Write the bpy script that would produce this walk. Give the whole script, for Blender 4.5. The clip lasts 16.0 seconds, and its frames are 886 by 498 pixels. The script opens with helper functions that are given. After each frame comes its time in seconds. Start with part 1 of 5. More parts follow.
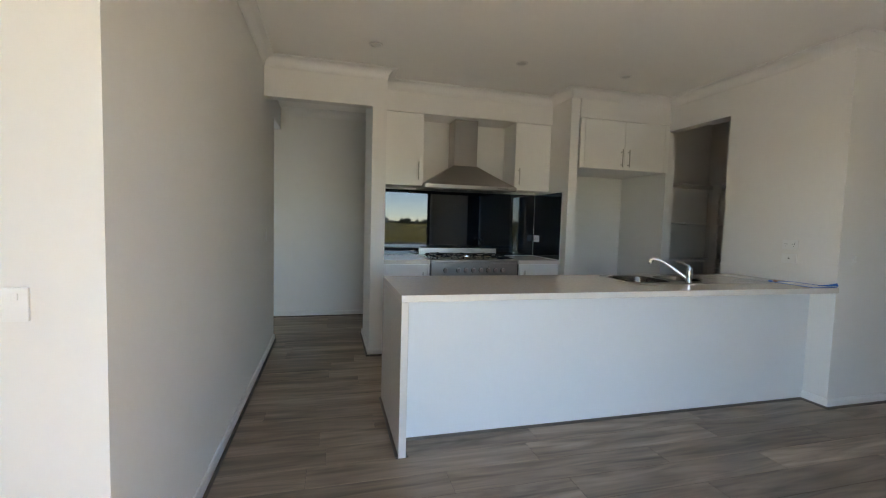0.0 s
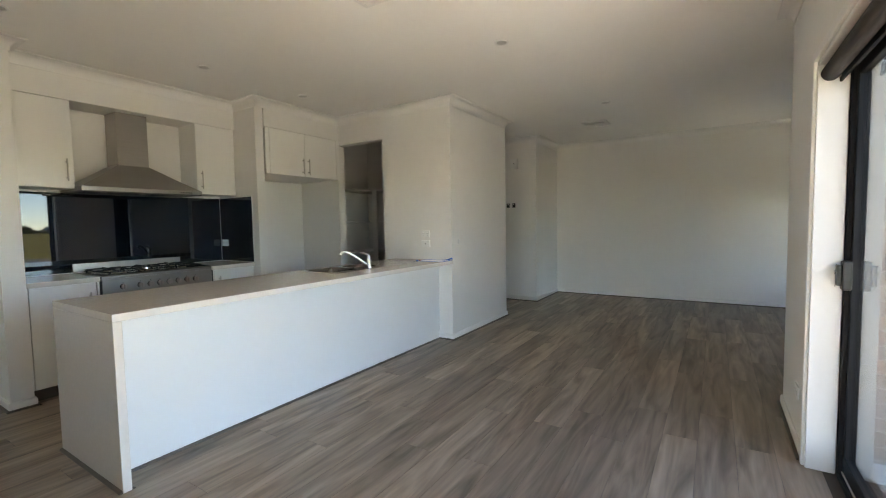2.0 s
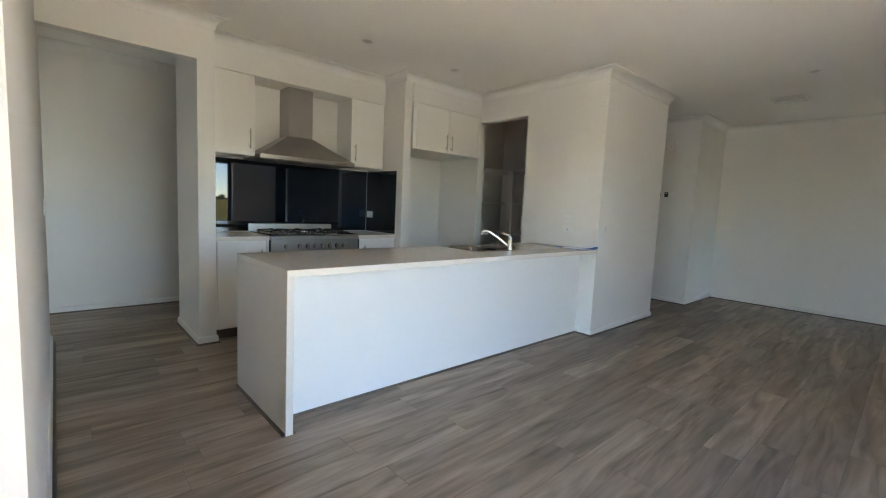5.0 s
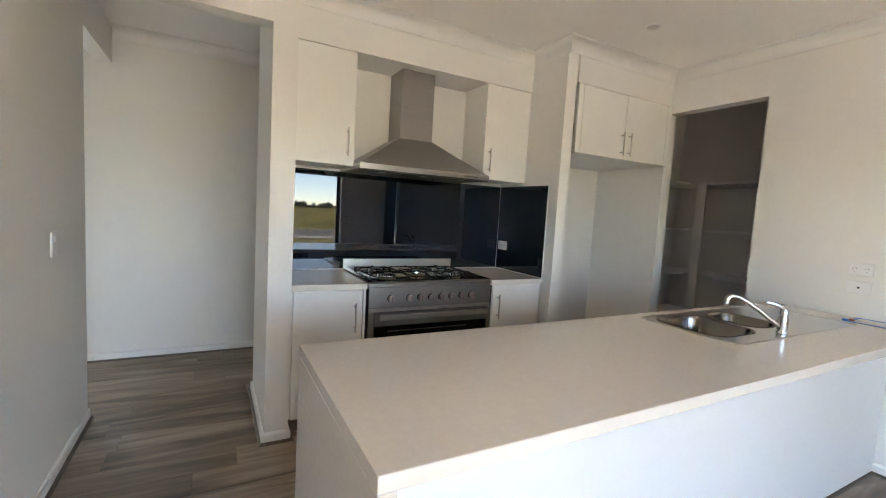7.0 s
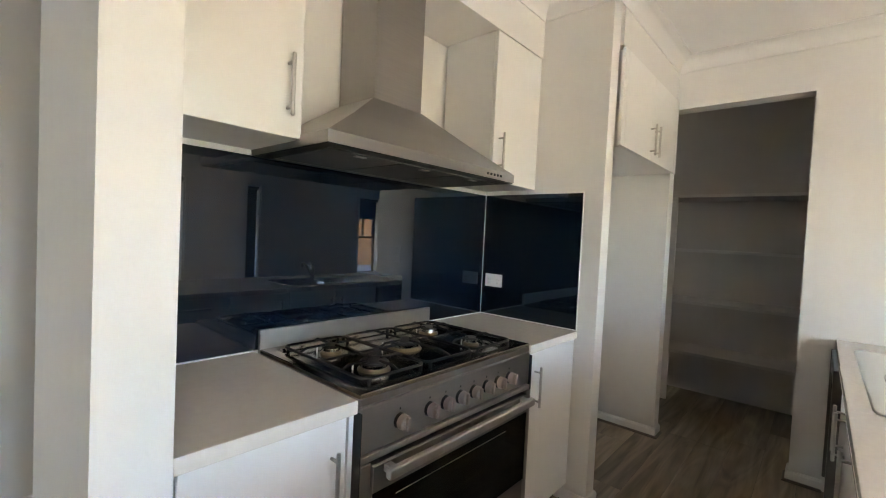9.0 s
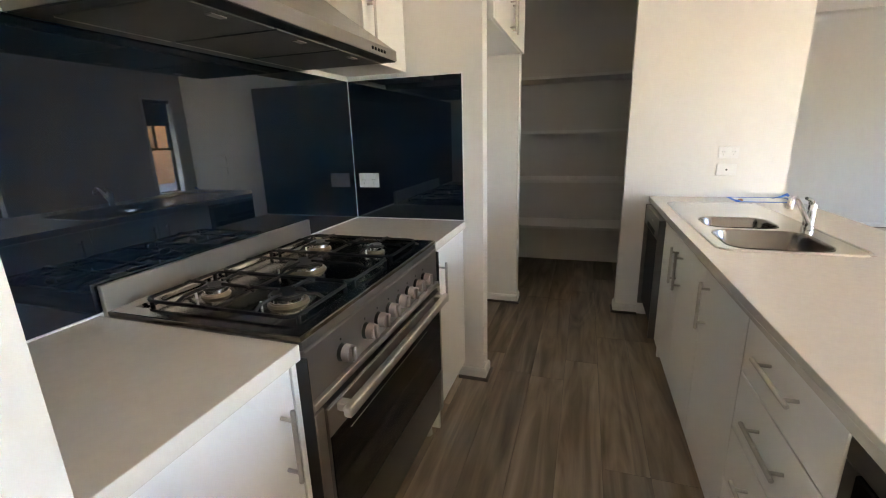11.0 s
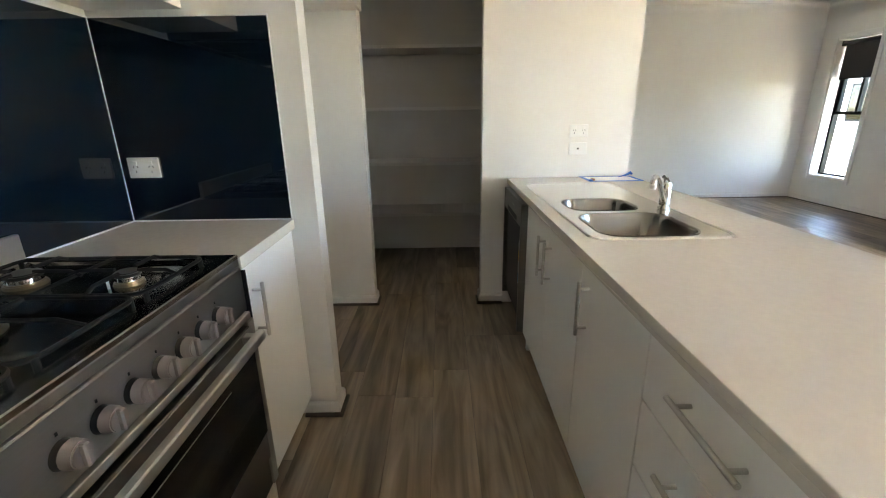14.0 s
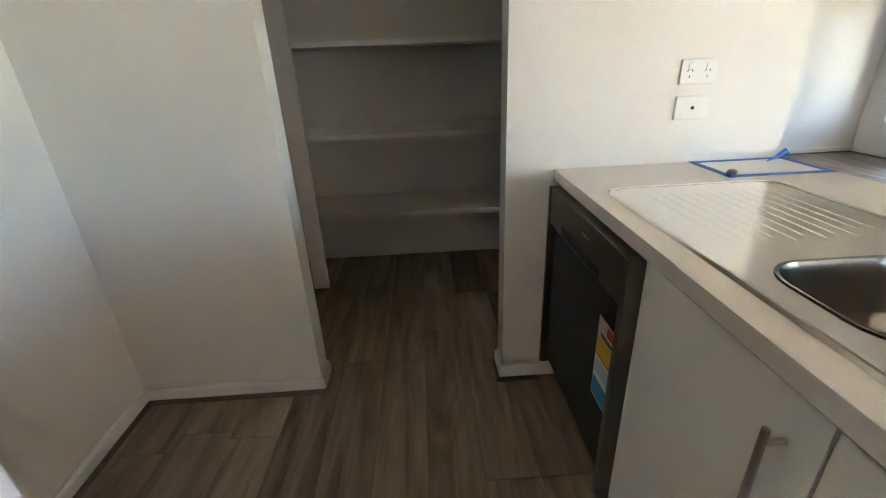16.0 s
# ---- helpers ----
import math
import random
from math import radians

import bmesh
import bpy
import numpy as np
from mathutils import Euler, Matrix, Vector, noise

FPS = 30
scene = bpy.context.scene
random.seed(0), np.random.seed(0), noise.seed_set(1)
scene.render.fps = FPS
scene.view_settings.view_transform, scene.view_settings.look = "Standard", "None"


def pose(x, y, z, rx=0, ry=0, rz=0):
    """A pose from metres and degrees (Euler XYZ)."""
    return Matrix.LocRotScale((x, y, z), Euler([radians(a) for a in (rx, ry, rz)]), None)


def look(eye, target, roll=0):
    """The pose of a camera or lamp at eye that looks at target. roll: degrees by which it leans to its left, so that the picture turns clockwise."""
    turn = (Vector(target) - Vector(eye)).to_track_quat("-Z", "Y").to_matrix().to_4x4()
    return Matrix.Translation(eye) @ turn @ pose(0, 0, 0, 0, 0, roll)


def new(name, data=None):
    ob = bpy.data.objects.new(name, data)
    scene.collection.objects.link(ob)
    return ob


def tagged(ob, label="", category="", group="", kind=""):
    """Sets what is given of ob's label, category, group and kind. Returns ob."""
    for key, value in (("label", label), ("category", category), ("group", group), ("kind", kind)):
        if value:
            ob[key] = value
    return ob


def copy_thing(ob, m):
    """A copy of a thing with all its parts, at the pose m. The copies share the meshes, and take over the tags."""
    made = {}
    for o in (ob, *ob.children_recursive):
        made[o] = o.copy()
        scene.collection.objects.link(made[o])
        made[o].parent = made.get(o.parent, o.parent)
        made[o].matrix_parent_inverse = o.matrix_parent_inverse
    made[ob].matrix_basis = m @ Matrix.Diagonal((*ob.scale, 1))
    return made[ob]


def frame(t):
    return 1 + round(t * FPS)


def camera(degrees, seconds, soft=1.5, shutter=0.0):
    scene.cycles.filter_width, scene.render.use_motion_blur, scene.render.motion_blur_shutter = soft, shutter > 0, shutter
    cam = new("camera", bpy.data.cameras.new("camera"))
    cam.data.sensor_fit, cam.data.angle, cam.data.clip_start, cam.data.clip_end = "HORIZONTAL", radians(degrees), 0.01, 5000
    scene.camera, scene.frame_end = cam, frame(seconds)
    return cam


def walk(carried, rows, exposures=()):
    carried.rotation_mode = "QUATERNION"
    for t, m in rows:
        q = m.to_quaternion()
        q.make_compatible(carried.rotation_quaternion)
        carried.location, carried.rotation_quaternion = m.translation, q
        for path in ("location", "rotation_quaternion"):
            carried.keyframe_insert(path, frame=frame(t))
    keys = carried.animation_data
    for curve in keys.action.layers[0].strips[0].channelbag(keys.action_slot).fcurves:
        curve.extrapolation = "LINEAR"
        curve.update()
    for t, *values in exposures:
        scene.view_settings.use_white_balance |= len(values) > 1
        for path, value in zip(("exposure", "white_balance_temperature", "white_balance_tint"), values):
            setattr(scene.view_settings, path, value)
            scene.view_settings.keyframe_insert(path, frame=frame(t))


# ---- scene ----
cam = camera(91.9, 16.0, soft=1.1)
PATH = [
    (0, (0.162, 0.396, 1.276), (0.675, 2.325, 1.15), 1.6),
    (0.5, (0.008, 0.324, 1.285), (0.879, 2.12, 1.165), 1.4),
    (1, (-0.108, 0.277, 1.283), (1.016, 1.927, 1.167), 1.3),
    (1.5, (-0.206, 0.28, 1.287), (1.236, 1.661, 1.184), 0.1),
    (2, (-0.319, 0.18, 1.293), (1.364, 1.254, 1.173), -1.0),
    (2.5, (-0.481, 0.116, 1.291), (1.282, 1.05, 1.156), -1.0),
    (3, (-0.649, 0.131, 1.284), (1.127, 1.038, 1.131), -1.0),
    (3.5, (-0.736, 0.154, 1.279), (0.993, 1.147, 1.13), -0.2),
    (4, (-0.685, 0.178, 1.283), (0.953, 1.317, 1.138), 1.5),
    (4.5, (-0.52, 0.252, 1.27), (0.989, 1.553, 1.102), 3.1),
    (5, (-0.329, 0.488, 1.242), (1.009, 1.962, 1.046), 2.6),
    (5.2, (-0.258, 0.622, 1.237), (1.024, 2.145, 1.049), 2.2),
    (7.3, (0.279, 2.237, 1.377), (1.218, 3.994, 1.205), 3.5),
    (7.5, (0.277, 2.476, 1.377), (1.307, 4.179, 1.181), 2.9),
    (8, (0.346, 2.88, 1.383), (1.528, 4.482, 1.189), 2.2),
    (8.2, (0.348, 3.028, 1.394), (1.614, 4.568, 1.234), 2.4),
    (10.3, (0.485, 3.841, 1.308), (2.193, 4.856, 1.082), 0.8),
    (10.5, (0.493, 3.857, 1.352), (2.232, 4.791, 1.029), 0.6),
    (11, (0.399, 3.84, 1.337), (2.233, 4.45, 0.823), -1.7),
    (11.5, (0.26, 3.884, 1.287), (2.141, 3.961, 0.612), -5.1),
    (12, (0.13, 3.884, 1.262), (1.944, 3.734, 0.434), -5.0),
    (12.5, (0.118, 3.883, 1.262), (1.916, 3.71, 0.405), -4.1),
    (13, (0.25, 3.893, 1.29), (2.111, 3.739, 0.576), -2.0),
    (13.5, (0.527, 3.852, 1.278), (2.424, 3.758, 0.651), -1.3),
    (14, (0.867, 3.832, 1.285), (2.775, 3.832, 0.687), -0.9),
    (14.5, (1.248, 3.822, 1.311), (3.156, 3.744, 0.718), -2.0),
    (15, (1.623, 3.826, 1.293), (3.518, 3.805, 0.655), -1.8),
    (15.5, (1.956, 3.838, 1.279), (3.837, 3.727, 0.607), -2.4),
    (16, (2.245, 3.847, 1.238), (4.076, 3.782, 0.435), -2.5),
]
walk(cam, [(t, look(eye, target, roll)) for t, eye, target, roll in PATH],
     [(0, 3.78, 7750, 10.5), (1, 4.21, 8050, 9.5), (1.8, 4.21, 8250, 9.5), (2.6, 3.91, 7950, 9.5), (4, 3.86, 7750, 8.5), (5, 4.21, 7750, 9.5), (7.5, 4.81, 8100, 15), (8, 4.91, 8000, 13), (10.3, 5.4, 8250, 15.5), (12.5, 5.4, 8950, 16.5), (14, 5.35, 8250, 11.5), (15.5, 5.2, 7850, 12.5), (16, 5.3, 8350, 11.5)])

# ---- world, sun ----
world = bpy.data.worlds.new("sky")
scene.world = world
world.use_nodes = True
wn = world.node_tree
sky = wn.nodes.new("ShaderNodeTexSky")
sky.sky_type = "NISHITA"
sky.sun_disc = False
SUN_DIR = Vector((-0.45, 0.71, -1.0)).normalized()
sky.sun_elevation = math.asin(-SUN_DIR.z)
sky.sun_rotation = math.atan2(-SUN_DIR.x, -SUN_DIR.y)
sky.dust_density = 0.05
sky.altitude = 2500
sky.ozone_density = 2.2
sky.air_density = 0.8
wn.nodes["Background"].inputs[1].default_value = 0.15
wn.links.new(sky.outputs[0], wn.nodes["Background"].inputs[0])
sun = new("sun", bpy.data.lights.new("sun", "SUN"))
sun.data.energy, sun.data.angle, sun.data.color = 3.5, radians(0.5), (1.0, 0.95, 0.86)
sun.matrix_world = look((0, 0, 20), Vector((0, 0, 20)) + SUN_DIR)


entry = new("entry_daylight", bpy.data.lights.new("entry_daylight", "AREA"))
entry.data.energy, entry.data.color = 1.7, (0.93, 0.97, 1.0)
entry.data.shape, entry.data.size, entry.data.size_y = "RECTANGLE", 2.2, 2.0
entry.matrix_world = look((-0.8, 7.89, 1.35), (-0.8, 6.0, 1.35))


# ---- materials ----
def mat(name, color, rough=0.5, metal=0.0, vary=0.0, scale=8.0, bump=0.0, bump_scale=200.0, coat=0.0, spec=0.5, rvary=0.0, stretch=(1, 1, 1)):
    """A surface with colour variation at two scales and fine relief."""
    m = bpy.data.materials.new(name)
    m.use_nodes = True
    nt = m.node_tree
    b = nt.nodes["Principled BSDF"]
    b.inputs["Base Color"].default_value = (*color, 1)
    b.inputs["Roughness"].default_value = rough
    b.inputs["Metallic"].default_value = metal
    b.inputs["Coat Weight"].default_value = coat
    b.inputs["Specular IOR Level"].default_value = spec
    geo = nt.nodes.new("ShaderNodeNewGeometry")
    mp = nt.nodes.new("ShaderNodeMapping")
    mp.inputs["Scale"].default_value = stretch
    nt.links.new(geo.outputs["Position"], mp.inputs[0])
    if vary or rvary:
        n1 = nt.nodes.new("ShaderNodeTexNoise")
        n1.inputs["Scale"].default_value, n1.inputs["Detail"].default_value = scale, 4
        n2 = nt.nodes.new("ShaderNodeTexNoise")
        n2.inputs["Scale"].default_value, n2.inputs["Detail"].default_value = scale * 14, 3
        add = nt.nodes.new("ShaderNodeMath")
        add.operation = "MULTIPLY_ADD"
        add.inputs[1].default_value = 0.4
        for n in (n1, n2):
            nt.links.new(mp.outputs[0], n.inputs["Vector"])
        nt.links.new(n2.outputs[0], add.inputs[0])
        nt.links.new(n1.outputs[0], add.inputs[2])
        if vary:
            r = nt.nodes.new("ShaderNodeMapRange")
            r.inputs[1].default_value, r.inputs[2].default_value = 0.35, 1.05
            r.inputs[3].default_value, r.inputs[4].default_value = 1 - vary, 1 + vary
            nt.links.new(add.outputs[0], r.inputs[0])
            mx = nt.nodes.new("ShaderNodeMix")
            mx.data_type, mx.blend_type = "RGBA", "MULTIPLY"
            mx.inputs["Factor"].default_value = 1
            mx.inputs[6].default_value = (*color, 1)
            nt.links.new(r.outputs[0], mx.inputs[7])
            nt.links.new(mx.outputs[2], b.inputs["Base Color"])
        if rvary:
            r = nt.nodes.new("ShaderNodeMapRange")
            r.inputs[1].default_value, r.inputs[2].default_value = 0.4, 1.0
            r.inputs[3].default_value, r.inputs[4].default_value = max(0.02, rough - rvary), rough + rvary
            nt.links.new(add.outputs[0], r.inputs[0])
            nt.links.new(r.outputs[0], b.inputs["Roughness"])
    if bump:
        n3 = nt.nodes.new("ShaderNodeTexNoise")
        n3.inputs["Scale"].default_value, n3.inputs["Detail"].default_value = bump_scale, 3
        nt.links.new(mp.outputs[0], n3.inputs["Vector"])
        bp = nt.nodes.new("ShaderNodeBump")
        bp.inputs["Strength"].default_value, bp.inputs["Distance"].default_value = bump, 0.002
        nt.links.new(n3.outputs[0], bp.inputs["Height"])
        nt.links.new(bp.outputs[0], b.inputs["Normal"])
    return m


def per_piece(m, low, high, hue=0.0):
    """Multiply a material's colour by a value of its own for each piece."""
    nt = m.node_tree
    b = nt.nodes["Principled BSDF"]
    info = nt.nodes.new("ShaderNodeObjectInfo")
    r = nt.nodes.new("ShaderNodeMapRange")
    r.inputs[3].default_value, r.inputs[4].default_value = low, high
    nt.links.new(info.outputs["Random"], r.inputs[0])
    hs = nt.nodes.new("ShaderNodeHueSaturation")
    nt.links.new(r.outputs[0], hs.inputs["Value"])
    if hue:
        r2 = nt.nodes.new("ShaderNodeMapRange")
        r2.inputs[3].default_value, r2.inputs[4].default_value = 1 - hue, 1 + hue
        w = nt.nodes.new("ShaderNodeMath")
        w.operation = "PINGPONG"
        w.inputs[1].default_value = 0.17
        nt.links.new(info.outputs["Random"], w.inputs[0])
        r2.inputs[2].default_value = 0.17
        nt.links.new(w.outputs[0], r2.inputs[0])
        nt.links.new(r2.outputs[0], hs.inputs["Saturation"])
    links = b.inputs["Base Color"].links
    if links:
        nt.links.new(links[0].from_socket, hs.inputs["Color"])
    else:
        hs.inputs["Color"].default_value = b.inputs["Base Color"].default_value
    nt.links.new(hs.outputs[0], b.inputs["Base Color"])
    return m


def wood_planks():
    """Grey-brown oak-look vinyl: long grain along x, dark figure lines, a value of its own for each plank."""
    m = bpy.data.materials.new("vinyl_plank")
    m.use_nodes = True
    nt = m.node_tree
    b = nt.nodes["Principled BSDF"]
    geo = nt.nodes.new("ShaderNodeNewGeometry")
    info = nt.nodes.new("ShaderNodeObjectInfo")
    off = nt.nodes.new("ShaderNodeVectorMath")
    off.operation = "MULTIPLY_ADD"
    off.inputs[1].default_value = (31.0, 17.0, 7.0)
    nt.links.new(info.outputs["Random"], off.inputs[0])
    nt.links.new(geo.outputs["Position"], off.inputs[2])

    def grain(scale, detail, distort):
        mp = nt.nodes.new("ShaderNodeMapping")
        mp.inputs["Scale"].default_value = scale
        n = nt.nodes.new("ShaderNodeTexNoise")
        n.inputs["Scale"].default_value, n.inputs["Detail"].default_value, n.inputs["Distortion"].default_value = 1.0, detail, distort
        nt.links.new(off.outputs[0], mp.inputs[0])
        nt.links.new(mp.outputs[0], n.inputs["Vector"])
        return n.outputs[0]
    broad, fine, field = grain((1.3, 11, 1), 5, 0.9), grain((3.2, 58, 1), 5, 0.6), grain((0.7, 6.5, 1), 1.5, 0.6)
    # growth rings: bands of a slow field, closed into long arches
    rings = nt.nodes.new("ShaderNodeMath")
    rings.operation = "MULTIPLY"
    rings.inputs[1].default_value = 8.0
    nt.links.new(field, rings.inputs[0])
    fold = nt.nodes.new("ShaderNodeMath")
    fold.operation = "PINGPONG"
    fold.inputs[1].default_value = 0.5
    nt.links.new(rings.outputs[0], fold.inputs[0])
    soft = nt.nodes.new("ShaderNodeMapRange")
    soft.inputs[2].default_value = 0.5
    soft.inputs[3].default_value, soft.inputs[4].default_value = 0.25, 0.72
    nt.links.new(fold.outputs[0], soft.inputs[0])
    figure = soft.outputs[0]
    ramp = nt.nodes.new("ShaderNodeValToRGB")
    ramp.color_ramp.elements[0].position, ramp.color_ramp.elements[0].color = 0.30, (0.108, 0.082, 0.059, 1)
    ramp.color_ramp.elements[1].position, ramp.color_ramp.elements[1].color = 0.72, (0.43, 0.337, 0.253, 1)
    s1 = nt.nodes.new("ShaderNodeMath")
    s1.operation = "MULTIPLY_ADD"
    s1.inputs[1].default_value = 0.12
    nt.links.new(fine, s1.inputs[0])
    s2 = nt.nodes.new("ShaderNodeMath")
    s2.operation = "MULTIPLY_ADD"
    s2.inputs[1].default_value = 0.13
    nt.links.new(figure, s2.inputs[0])
    s3 = nt.nodes.new("ShaderNodeMath")
    s3.operation = "MULTIPLY"
    s3.inputs[1].default_value = 0.72
    nt.links.new(broad, s3.inputs[0])
    nt.links.new(s3.outputs[0], s2.inputs[2])
    nt.links.new(s2.outputs[0], s1.inputs[2])
    nt.links.new(s1.outputs[0], ramp.inputs[0])
    hs = nt.nodes.new("ShaderNodeHueSaturation")
    r = nt.nodes.new("ShaderNodeMapRange")
    r.inputs[3].default_value, r.inputs[4].default_value = 0.76, 1.26
    nt.links.new(info.outputs["Random"], r.inputs[0])
    nt.links.new(r.outputs[0], hs.inputs["Value"])
    nt.links.new(ramp.outputs[0], hs.inputs["Color"])
    nt.links.new(hs.outputs[0], b.inputs["Base Color"])
    rr = nt.nodes.new("ShaderNodeMapRange")
    b.inputs["Specular IOR Level"].default_value = 0.32
    rr.inputs[3].default_value, rr.inputs[4].default_value = 0.3, 0.46
    nt.links.new(fine, rr.inputs[0])
    nt.links.new(rr.outputs[0], b.inputs["Roughness"])
    bp = nt.nodes.new("ShaderNodeBump")
    bp.inputs["Strength"].default_value, bp.inputs["Distance"].default_value = 0.2, 0.0008
    nt.links.new(fine, bp.inputs["Height"])
    nt.links.new(bp.outputs[0], b.inputs["Normal"])
    return m


def glass(name, tint=(1, 1, 1), rough=0.0):
    """Window glass: a thin clear pane with real reflections."""
    m = bpy.data.materials.new(name)
    m.use_nodes = True
    nt = m.node_tree
    nt.nodes.remove(nt.nodes["Principled BSDF"])
    out = nt.nodes["Material Output"]
    tr = nt.nodes.new("ShaderNodeBsdfTransparent")
    tr.inputs[0].default_value = (*tint, 1)
    gl = nt.nodes.new("ShaderNodeBsdfGlossy")
    gl.inputs["Roughness"].default_value = rough
    lw = nt.nodes.new("ShaderNodeLayerWeight")
    lw.inputs[0].default_value = 0.5
    pw = nt.nodes.new("ShaderNodeMath")
    pw.operation = "POWER"
    pw.inputs[1].default_value = 5.0
    nt.links.new(lw.outputs["Facing"], pw.inputs[0])
    fr = nt.nodes.new("ShaderNodeMath")
    fr.operation = "MULTIPLY_ADD"
    fr.inputs[1].default_value, fr.inputs[2].default_value = 0.8, 0.03
    nt.links.new(pw.outputs[0], fr.inputs[0])
    mx = nt.nodes.new("ShaderNodeMixShader")
    nt.links.new(fr.outputs[0], mx.inputs[0])
    nt.links.new(tr.outputs[0], mx.inputs[1])
    nt.links.new(gl.outputs[0], mx.inputs[2])
    nt.links.new(mx.outputs[0], out.inputs[0])
    return m


M_WALL = mat("wall_paint", (0.80, 0.785, 0.757), 0.62, vary=0.025, scale=1.3, bump=0.12, bump_scale=260)
M_CEIL = mat("ceiling_paint", (0.90, 0.885, 0.86), 0.8, vary=0.02, scale=0.9, bump=0.08, bump_scale=200)
M_TRIM = mat("trim_gloss_paint", (0.80, 0.79, 0.77), 0.35, vary=0.02, scale=3, bump=0.05, bump_scale=120)
M_CAB = mat("white_cabinet_board", (0.85, 0.84, 0.81), 0.33, vary=0.015, scale=2.5, bump=0.04, bump_scale=320)
M_STONE = mat("warm_white_stone", (0.73, 0.685, 0.625), 0.17, vary=0.035, scale=45, rvary=0.04)
M_PANEL = mat("island_panel_paint", (0.80, 0.80, 0.79), 0.4, vary=0.015, scale=2, bump=0.05, bump_scale=300)
M_FLOOR = wood_planks()
M_SUBFLOOR = mat("plank_joint_dark", (0.075, 0.06, 0.047), 0.8, vary=0.1)
M_STEEL = mat("brushed_steel", (0.38, 0.36, 0.34), 0.34, 1.0, vary=0.06, scale=6, rvary=0.06, bump=0.05, bump_scale=30, stretch=(1, 30, 30))
M_STEEL_DARK = mat("dark_steel", (0.20, 0.19, 0.18), 0.36, 1.0, vary=0.08, scale=7, rvary=0.05, stretch=(1, 25, 25))
M_FILTER = mat("aluminium_mesh", (0.16, 0.16, 0.155), 0.55, 0.6, vary=0.1, scale=60, bump=0.4, bump_scale=500)
# one sink steel in two tones: bowls painted darker for shade, top lighter
M_SINK_SHADE = mat("satin_steel_shaded", (0.30, 0.28, 0.255), 0.2, 1.0, vary=0.05, scale=12)
M_SINK_LIT = mat("satin_steel_lit", (0.70, 0.685, 0.66), 0.2, 1.0, vary=0.04, scale=12)
M_CHROME = mat("chrome", (0.72, 0.72, 0.72), 0.07, 1.0, rvary=0.02, scale=20)
M_KNOB = mat("satin_knob_metal", (0.43, 0.37, 0.345), 0.45, 0.8, vary=0.04, scale=30)
M_NICKEL = mat("satin_nickel", (0.58, 0.56, 0.53), 0.36, 1.0, vary=0.04, scale=30)
M_SPLASH = mat("navy_back_painted_glass", (0.0026, 0.0082, 0.0175), 0.012, spec=0.85, rvary=0.006, scale=2)
M_HOB = mat("polished_hob_steel", (0.40, 0.375, 0.34), 0.16, 1.0, vary=0.08, scale=9)
M_BLACK = mat("black_enamel", (0.012, 0.012, 0.012), 0.28, vary=0.2, scale=20)
M_IRON = mat("cast_iron", (0.009, 0.0085, 0.0085), 0.58, spec=0.25, vary=0.2, scale=60, bump=0.08, bump_scale=300)
M_DARKGLASS = mat("dark_oven_glass", (0.005, 0.005, 0.006), 0.05, spec=0.25, rvary=0.015, scale=6)
M_ALU = mat("charcoal_powder_coat", (0.013, 0.014, 0.016), 0.45, spec=0.12, vary=0.1, scale=10, bump=0.08, bump_scale=600)
M_BLIND = mat("charcoal_blind_fabric", (0.035, 0.033, 0.033), 0.85, vary=0.08, scale=50, bump=0.3, bump_scale=900)
M_PLASTIC = mat("white_plastic", (0.82, 0.82, 0.81), 0.3, vary=0.01)
# white shelf edging, its colour lifted further for the light on its front
M_EDGE_LIT = mat("white_edging_lit", (0.93, 0.925, 0.91), 0.22, vary=0.01)
M_SLOT = mat("dark_slot", (0.02, 0.02, 0.02), 0.6, vary=0.1)
M_GASKET = mat("brown_kick_board", (0.085, 0.065, 0.048), 0.5, vary=0.08, scale=6)
M_BEAD = mat("brown_floor_bead", (0.10, 0.08, 0.064), 0.45, vary=0.15, scale=14, stretch=(1, 1, 6))
M_BRASS = mat("burner_alloy", (0.30, 0.25, 0.18), 0.32, 1.0, vary=0.1, scale=40)
M_BRICK = per_piece(mat("fired_brick", (0.215, 0.122, 0.088), 0.88, vary=0.22, scale=11, bump=0.6, bump_scale=180), 0.72, 1.25, 0.2)
M_MORTAR = mat("mortar", (0.60, 0.57, 0.52), 0.95, vary=0.1, scale=16, bump=0.6, bump_scale=250)
M_CONCRETE = mat("concrete_paving", (0.50, 0.47, 0.43), 0.9, vary=0.14, scale=2.2, bump=0.4, bump_scale=90)
M_GRASS = mat("dry_grass_field", (0.15, 0.135, 0.045), 0.95, spec=0.02, vary=0.5, scale=0.25, bump=0.6, bump_scale=6)
M_TIN = mat("roof_steel", (0.14, 0.145, 0.15), 0.5, vary=0.06)
M_PIPE = mat("pipe_paint", (0.33, 0.33, 0.31), 0.45, vary=0.05, scale=5)
M_TAPE = mat("blue_masking_tape", (0.02, 0.14, 0.50), 0.6, vary=0.08, scale=40, bump=0.3, bump_scale=400)
M_SHEET = mat("white_sheet", (0.74, 0.74, 0.74), 0.5, vary=0.03, scale=30)
M_TREE = mat("far_foliage", (0.05, 0.06, 0.03), 0.9, vary=0.4, scale=3)
M_GLASS = glass("clear_glass", (0.93, 0.95, 0.95))
M_SCREEN = glass("grey_glass", (0.62, 0.63, 0.64))


def flat(name, color, rough=0.5):
    return mat(name, color, rough, vary=0.03, scale=60)


